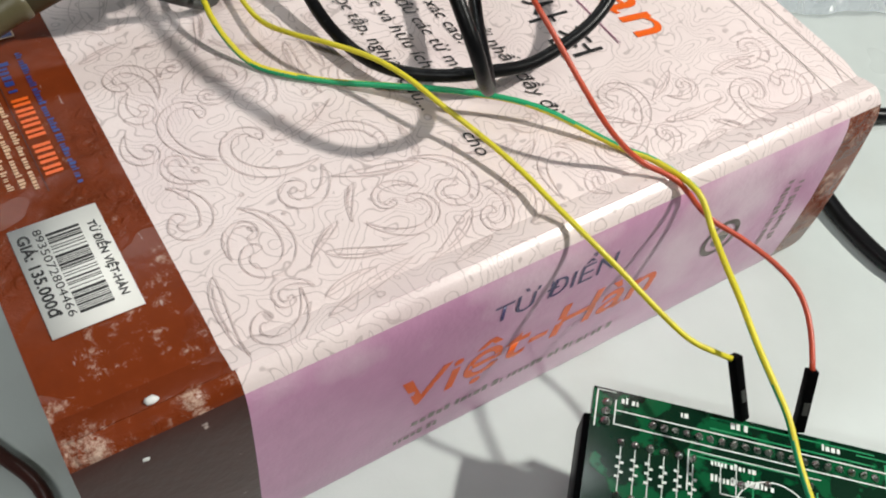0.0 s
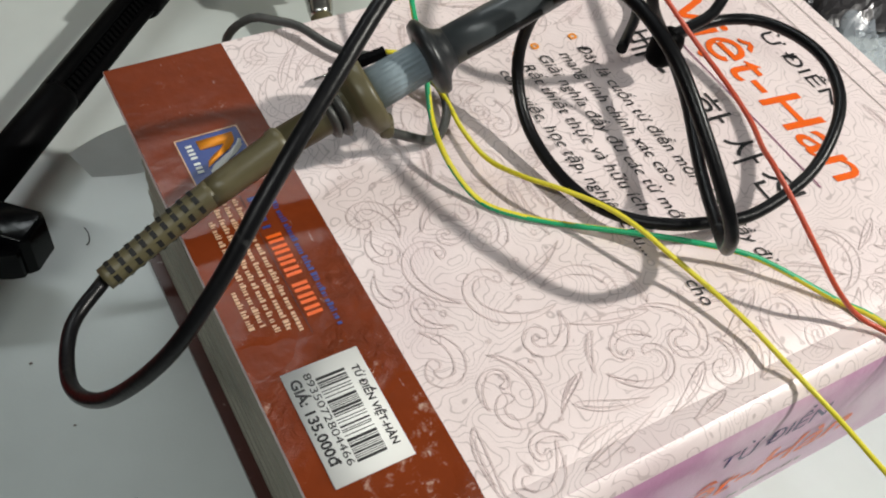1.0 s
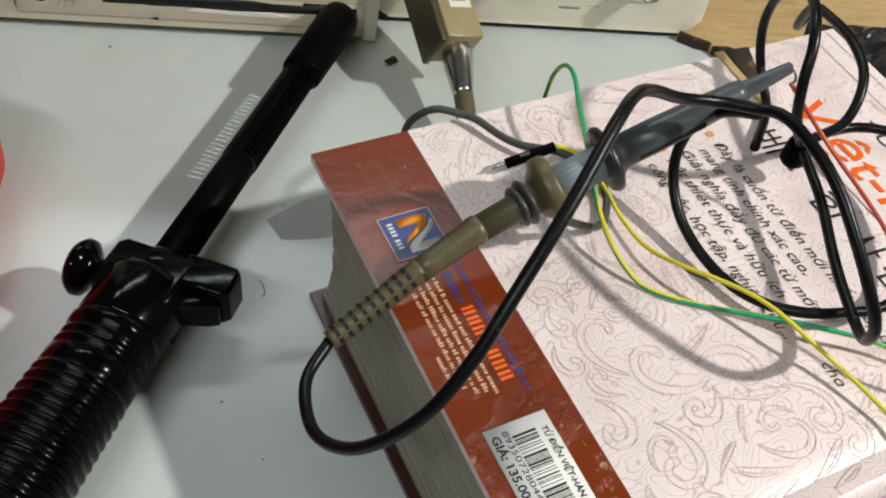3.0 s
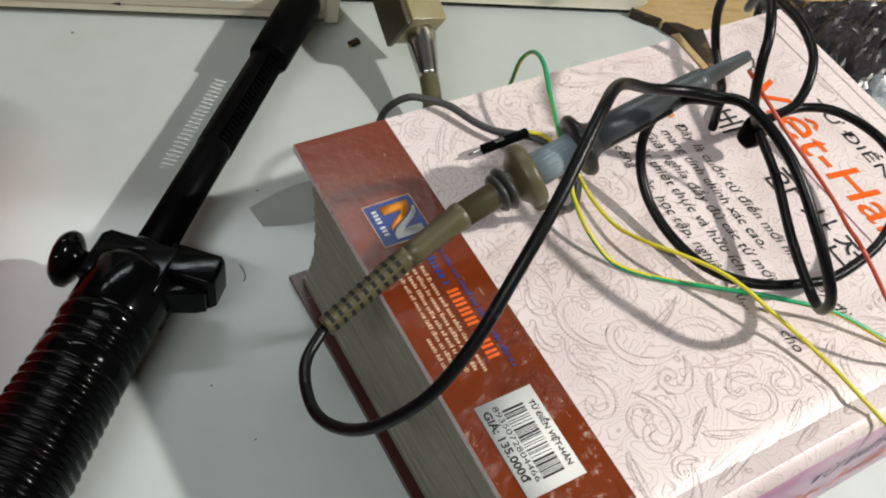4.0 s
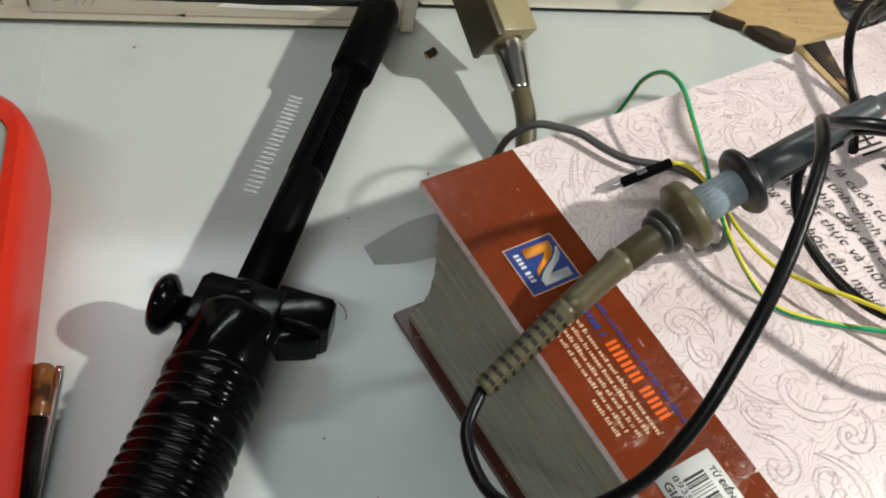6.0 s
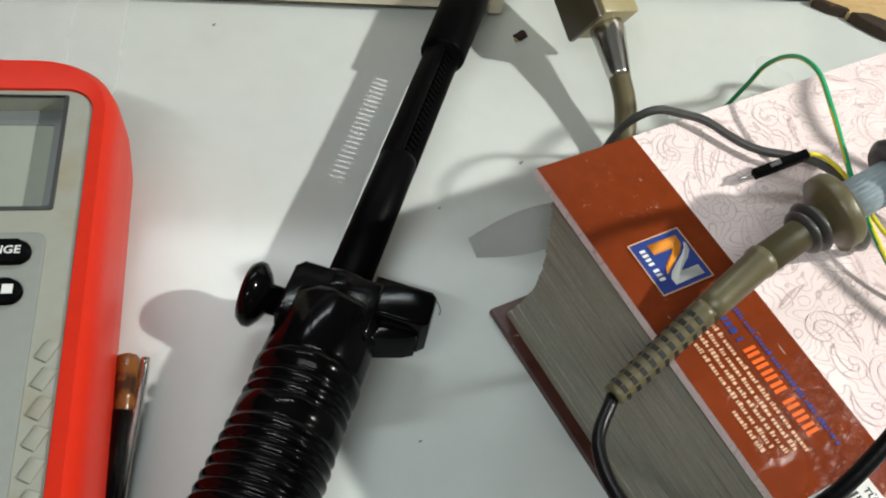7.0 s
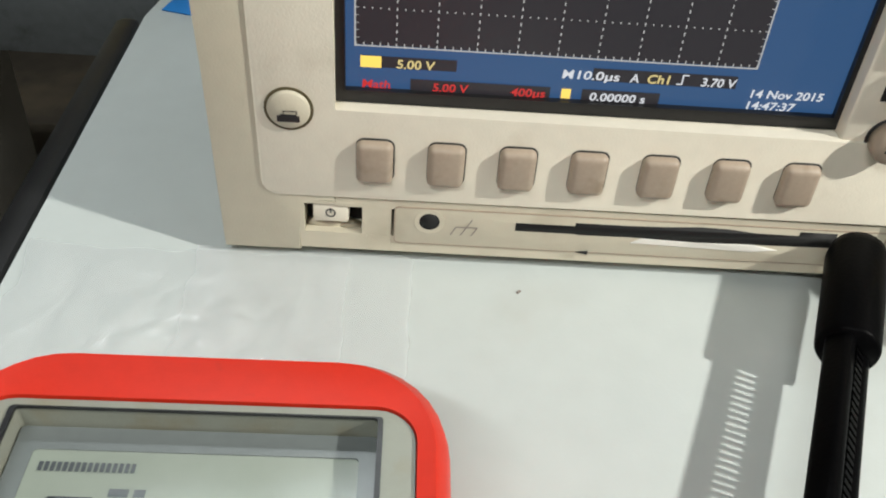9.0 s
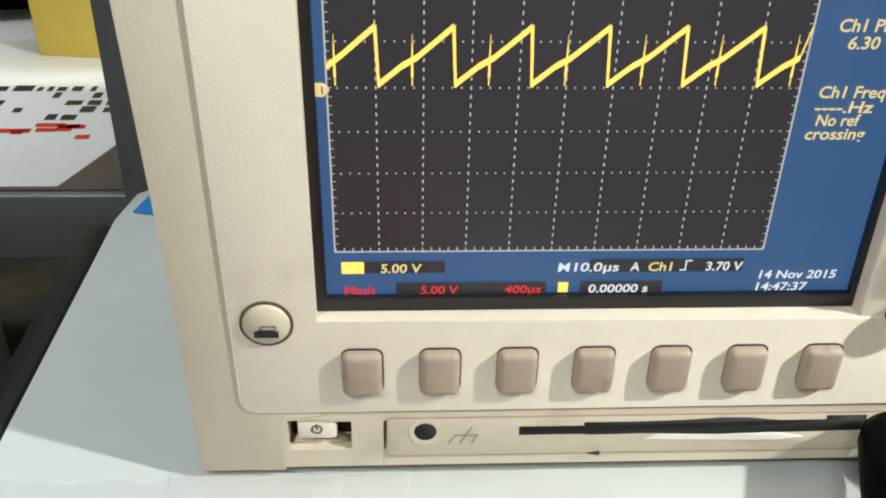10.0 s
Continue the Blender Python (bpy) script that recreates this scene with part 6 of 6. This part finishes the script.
def scraps():
    rnd = random.Random(12)
    bm = box(0.0050, 0.0036, 0.0016, pose(0.2080, -0.0110, 0.0009, 0, 0, 30), 0.0006)
    for v in bm.verts:
        v.co += Vector((rnd.uniform(-0.0006, 0.0006), rnd.uniform(-0.0006, 0.0006), 0))
    tagged(part("crumb", bm, M_CHAR, None), "small dark brown crumb on the bench", "crumb", "bench crumbs")
    bm = box(0.0022, 0.0016, 0.0010, pose(0.2060, -0.0128, 0.0006, 0, 0, 70), 0.0004)
    tagged(part("crumb", bm, M_BRASS, None), "tiny yellowish crumb on the bench", "crumb", "bench crumbs")
    for x, y, s in ((0.0880, -0.0100, 0.9), (0.1970, -0.0790, 1.0), (0.165, -0.100, 0.6), (0.150, -0.185, 0.6), (0.164, -0.205, 0.5)):
        bm = box(0.0016 * s, 0.0009 * s, 0.0005, pose(x, y, 0.0003, 0, 0, 50 * s), 0.0002)
        tagged(part("crumb", bm, M_LINEINK, None), "tiny dark speck on the bench", "crumb", "bench crumbs")
    bm = tube([(0.1585, -0.1360, 0.0004), (0.1600, -0.1385, 0.0006), (0.1606, -0.1415, 0.0004), (0.1600, -0.1430, 0.0004)], 0.00015, 6, step=0.0006)
    tagged(part("hair_strand", bm, M_INK, None), "short dark fibre on the bench", "fibre")
    bm = tube([(0.1810, -0.2290, 0.0016), (0.1920, -0.2380, 0.0018), (0.2030, -0.2460, 0.0018), (0.2150, -0.2600, 0.0018), (0.2200, -0.2900, 0.0018)], 0.0018, 10)
    tagged(part("maroon_test_lead", bm, M_DARKBROWN, None), "dark maroon test lead lying on the bench", "cable")
    bm = tube([(0.4300, -0.1560, 0.0030), (0.4390, -0.1780, 0.0032), (0.4430, -0.1990, 0.0030), (0.4530, -0.2200, 0.0030), (0.4800, -0.2450, 0.0030), (0.5400, -0.2600, 0.0030)], 0.0026, 12)
    tagged(part("black_cable", bm, M_CABLE, None), "black cable lying on the bench beside the book", "cable")
    bm = tube([(0.4560, -0.1460, 0.0030), (0.4700, -0.1520, 0.0030), (0.5200, -0.1500, 0.0030), (0.5900, -0.1400, 0.0030)], 0.0026, 12)
    tagged(part("black_cable", bm, M_CABLE, None), "black cable lying on the bench beside the book", "cable")
    for place, size, turn in (((0.2464, -0.2714, 0.0630), 0.0011, 20), ((0.2437, -0.2774, 0.0552), 0.0017, -15)):
        bm = bmesh.new()
        bmesh.ops.create_icosphere(bm, subdivisions=2, radius=size)
        for v in bm.verts:
            v.co *= 1 + 0.35 * noise.noise(v.co * 1400 + Vector((turn, 0, 0)))
        bm.transform(Matrix.Translation(place) @ pose(0, 0, 0, 0, 0, turn) @ Matrix.Diagonal((1.2, 0.8, 0.6, 1)))
        tagged(part("paint_chip", smooth(bm), M_PAPER, None), "small white paint chip stuck to the dictionary edge", "chip", "paint chips")
    tagged(part("blue_tape_strip", box(0.022, 0.020, 0.0006, pose(-0.042, 0.158, 0.0005, 0, 0, -14), 0.0001), M_BLUE, None), "small blue tape strip at the bench corner", "tape")


scraps()


# ---- behind the bench ----
def shelf_rack():
    t = thing("shelf_rack", "slotted steel angle rack with a dark board shelf", "shelf")
    part("shelf_board", box(0.90, 0.42, 0.018, Matrix.Translation((-0.500, 0.445, -0.042)), 0.001), M_SHELF, t)
    part("shelf_rail", box(0.90, 0.006, 0.036, Matrix.Translation((-0.500, 0.232, -0.052)), 0.001), M_GALV, t, "galvanised steel rail")
    post = part("post", box(0.036, 0.003, 1.9, Matrix.Translation((-0.0640, 0.228, 0.20)), 0.0005), M_GALV, t)
    box_post = part("post", box(0.003, 0.030, 1.9, Matrix.Translation((-0.0805, 0.2445, 0.20)), 0.0005), M_GALV, t)
    for k in range(16):
        part("slot", box(0.007, 0.0008, 0.014, Matrix.Translation((-0.0660, 0.2262, -0.12 + 0.024 * k)), 0.0002), M_HOLE, post)
    part("lower_board", box(0.90, 0.42, 0.018, Matrix.Translation((-0.500, 0.445, -0.42)), 0.001), M_FLOOR, t)


shelf_rack()


def printed_sheet():
    t = thing("printed_sheet", "white paper sheet with blurred black and red print", "paper")
    part("sheet", slab([(-0.420, 0.237), (-0.1180, 0.237), (-0.0860, 0.330), (-0.0860, 0.520), (-0.420, 0.520)], -0.0330, -0.0322), M_PAPER, t)
    rnd, black, red = random.Random(17), [], []
    for r in range(5):
        x = -0.330
        while x < -0.118:
            w = rnd.uniform(0.003, 0.012)
            if rnd.random() < 0.72:
                black.append((x, 0.318 + 0.011 * r, x + w, 0.324 + 0.011 * r + rnd.uniform(0, 0.003)))
            x += w + rnd.uniform(0.002, 0.006)
    for k in range(26):
        x, y = rnd.uniform(-0.33, -0.125), rnd.uniform(0.290, 0.312)
        red.append((x, y, x + rnd.uniform(0.006, 0.022), y + 0.005))
    part("black_print", bars(black, Matrix.Translation((0, 0, -0.0319))), M_INK, t)
    part("red_print", bars(red, Matrix.Translation((0, 0, -0.0318))), M_HOLSTER, t)


printed_sheet()


def stored_boxes():
    tagged(part("yellow_box", box(0.070, 0.050, 0.12, pose(-0.150, 0.445, 0.0272, 0, 0, -8), 0.003), M_YBOX, None), "yellow card box standing on the shelf", "box")
    tagged(part("dark_case", box(0.22, 0.10, 0.05, pose(-0.330, 0.570, -0.0078, 0, 0, 4), 0.004), M_MATT, None), "dark case standing on the shelf", "case")
    tagged(part("pale_box", box(0.10, 0.10, 0.09, pose(-0.240, 0.560, 0.0624, 0, 0, 6), 0.003), M_WHITEKEY, None), "pale card box on a dark case", "box")
    tagged(part("grey_carton", box(0.06, 0.14, 0.22, pose(-0.300, 0.380, -0.3008, 0, 0, 3), 0.004), M_WHITEKEY, None), "pale grey carton on the lower shelf", "box")
    tagged(part("shelf_wire", tube([(-0.128, 0.420, -0.0310), (-0.120, 0.370, -0.0305), (-0.108, 0.330, -0.0308), (-0.098, 0.300, -0.031)], 0.0010, 8), M_LEAD, None), "thin dark wire lying on the paper sheet", "wire")


stored_boxes()


def ceiling_light(place, sx, sy):
    t = thing("ceiling_light", "white ceiling tube light, out of view, switched on", "ceiling light", Matrix.Translation(place), "ceiling lights")
    part("casing", box(sx + 0.04, sy + 0.06, 0.05, Matrix.Translation((0, 0, 0.075)), 0.004), M_CEIL, t)
    part("tube", lathe([(0.012, -sx / 2), (0.013, -sx / 2 + 0.01), (0.013, sx / 2 - 0.01), (0.012, sx / 2)], Matrix.Translation((0, 0, 0.034)) @ pose(0, 0, 0, 0, 90, 0), 18), M_TUBE, t)
    for x in (-0.3, 0.3):
        part("rod", lathe([(0.006, 0), (0.006, 0.08)], Matrix.Translation((x, 0, 0.09)), 10), M_GALV, t)


def desk_lamp():
    t = thing("desk_lamp", "small desk lamp on a post standing on the bench", "lamp")
    aim = (Vector((0.15, -0.08, 0)) - Vector(LAMP_A)).normalized()
    back = Vector(LAMP_A) - aim * 0.012
    part("shade", lathe([(0.046, 0), (0.045, 0.008), (0.030, 0.045), (0.010, 0.055)], along(back - aim * 0.001, back - aim * 0.1), 30), M_MATT, t)
    part("bulb", lathe([(0.030, 0), (0.030, 0.003)], along(back - aim * 0.0005, back + aim), 26), M_TUBE, t)
    x, y = LAMP_A[0] + 0.075, LAMP_A[1] - 0.02
    part("post", lathe([(0.008, 0), (0.008, LAMP_A[2] + 0.085)], Matrix.Translation((x, y, 0.0)), 14), M_MATT, t)
    part("arm", lathe([(0.006, 0), (0.006, 0.060)], along((x, y, LAMP_A[2] + 0.072), (LAMP_A[0] + 0.03, LAMP_A[1] - 0.01, LAMP_A[2] + 0.054)), 12), M_MATT, t)
    part("foot", lathe([(0.09, 0.0002), (0.09, 0.012), (0.02, 0.02)], Matrix.Translation((x, y, 0.0)), 30), M_MATT, t)


# the fixture at LAMP_C is made up to house the front fill
for p in (LAMP_B, LAMP_C):
    ceiling_light((p[0], p[1], p[2] + 0.03), 0.9, 0.06)
desk_lamp()
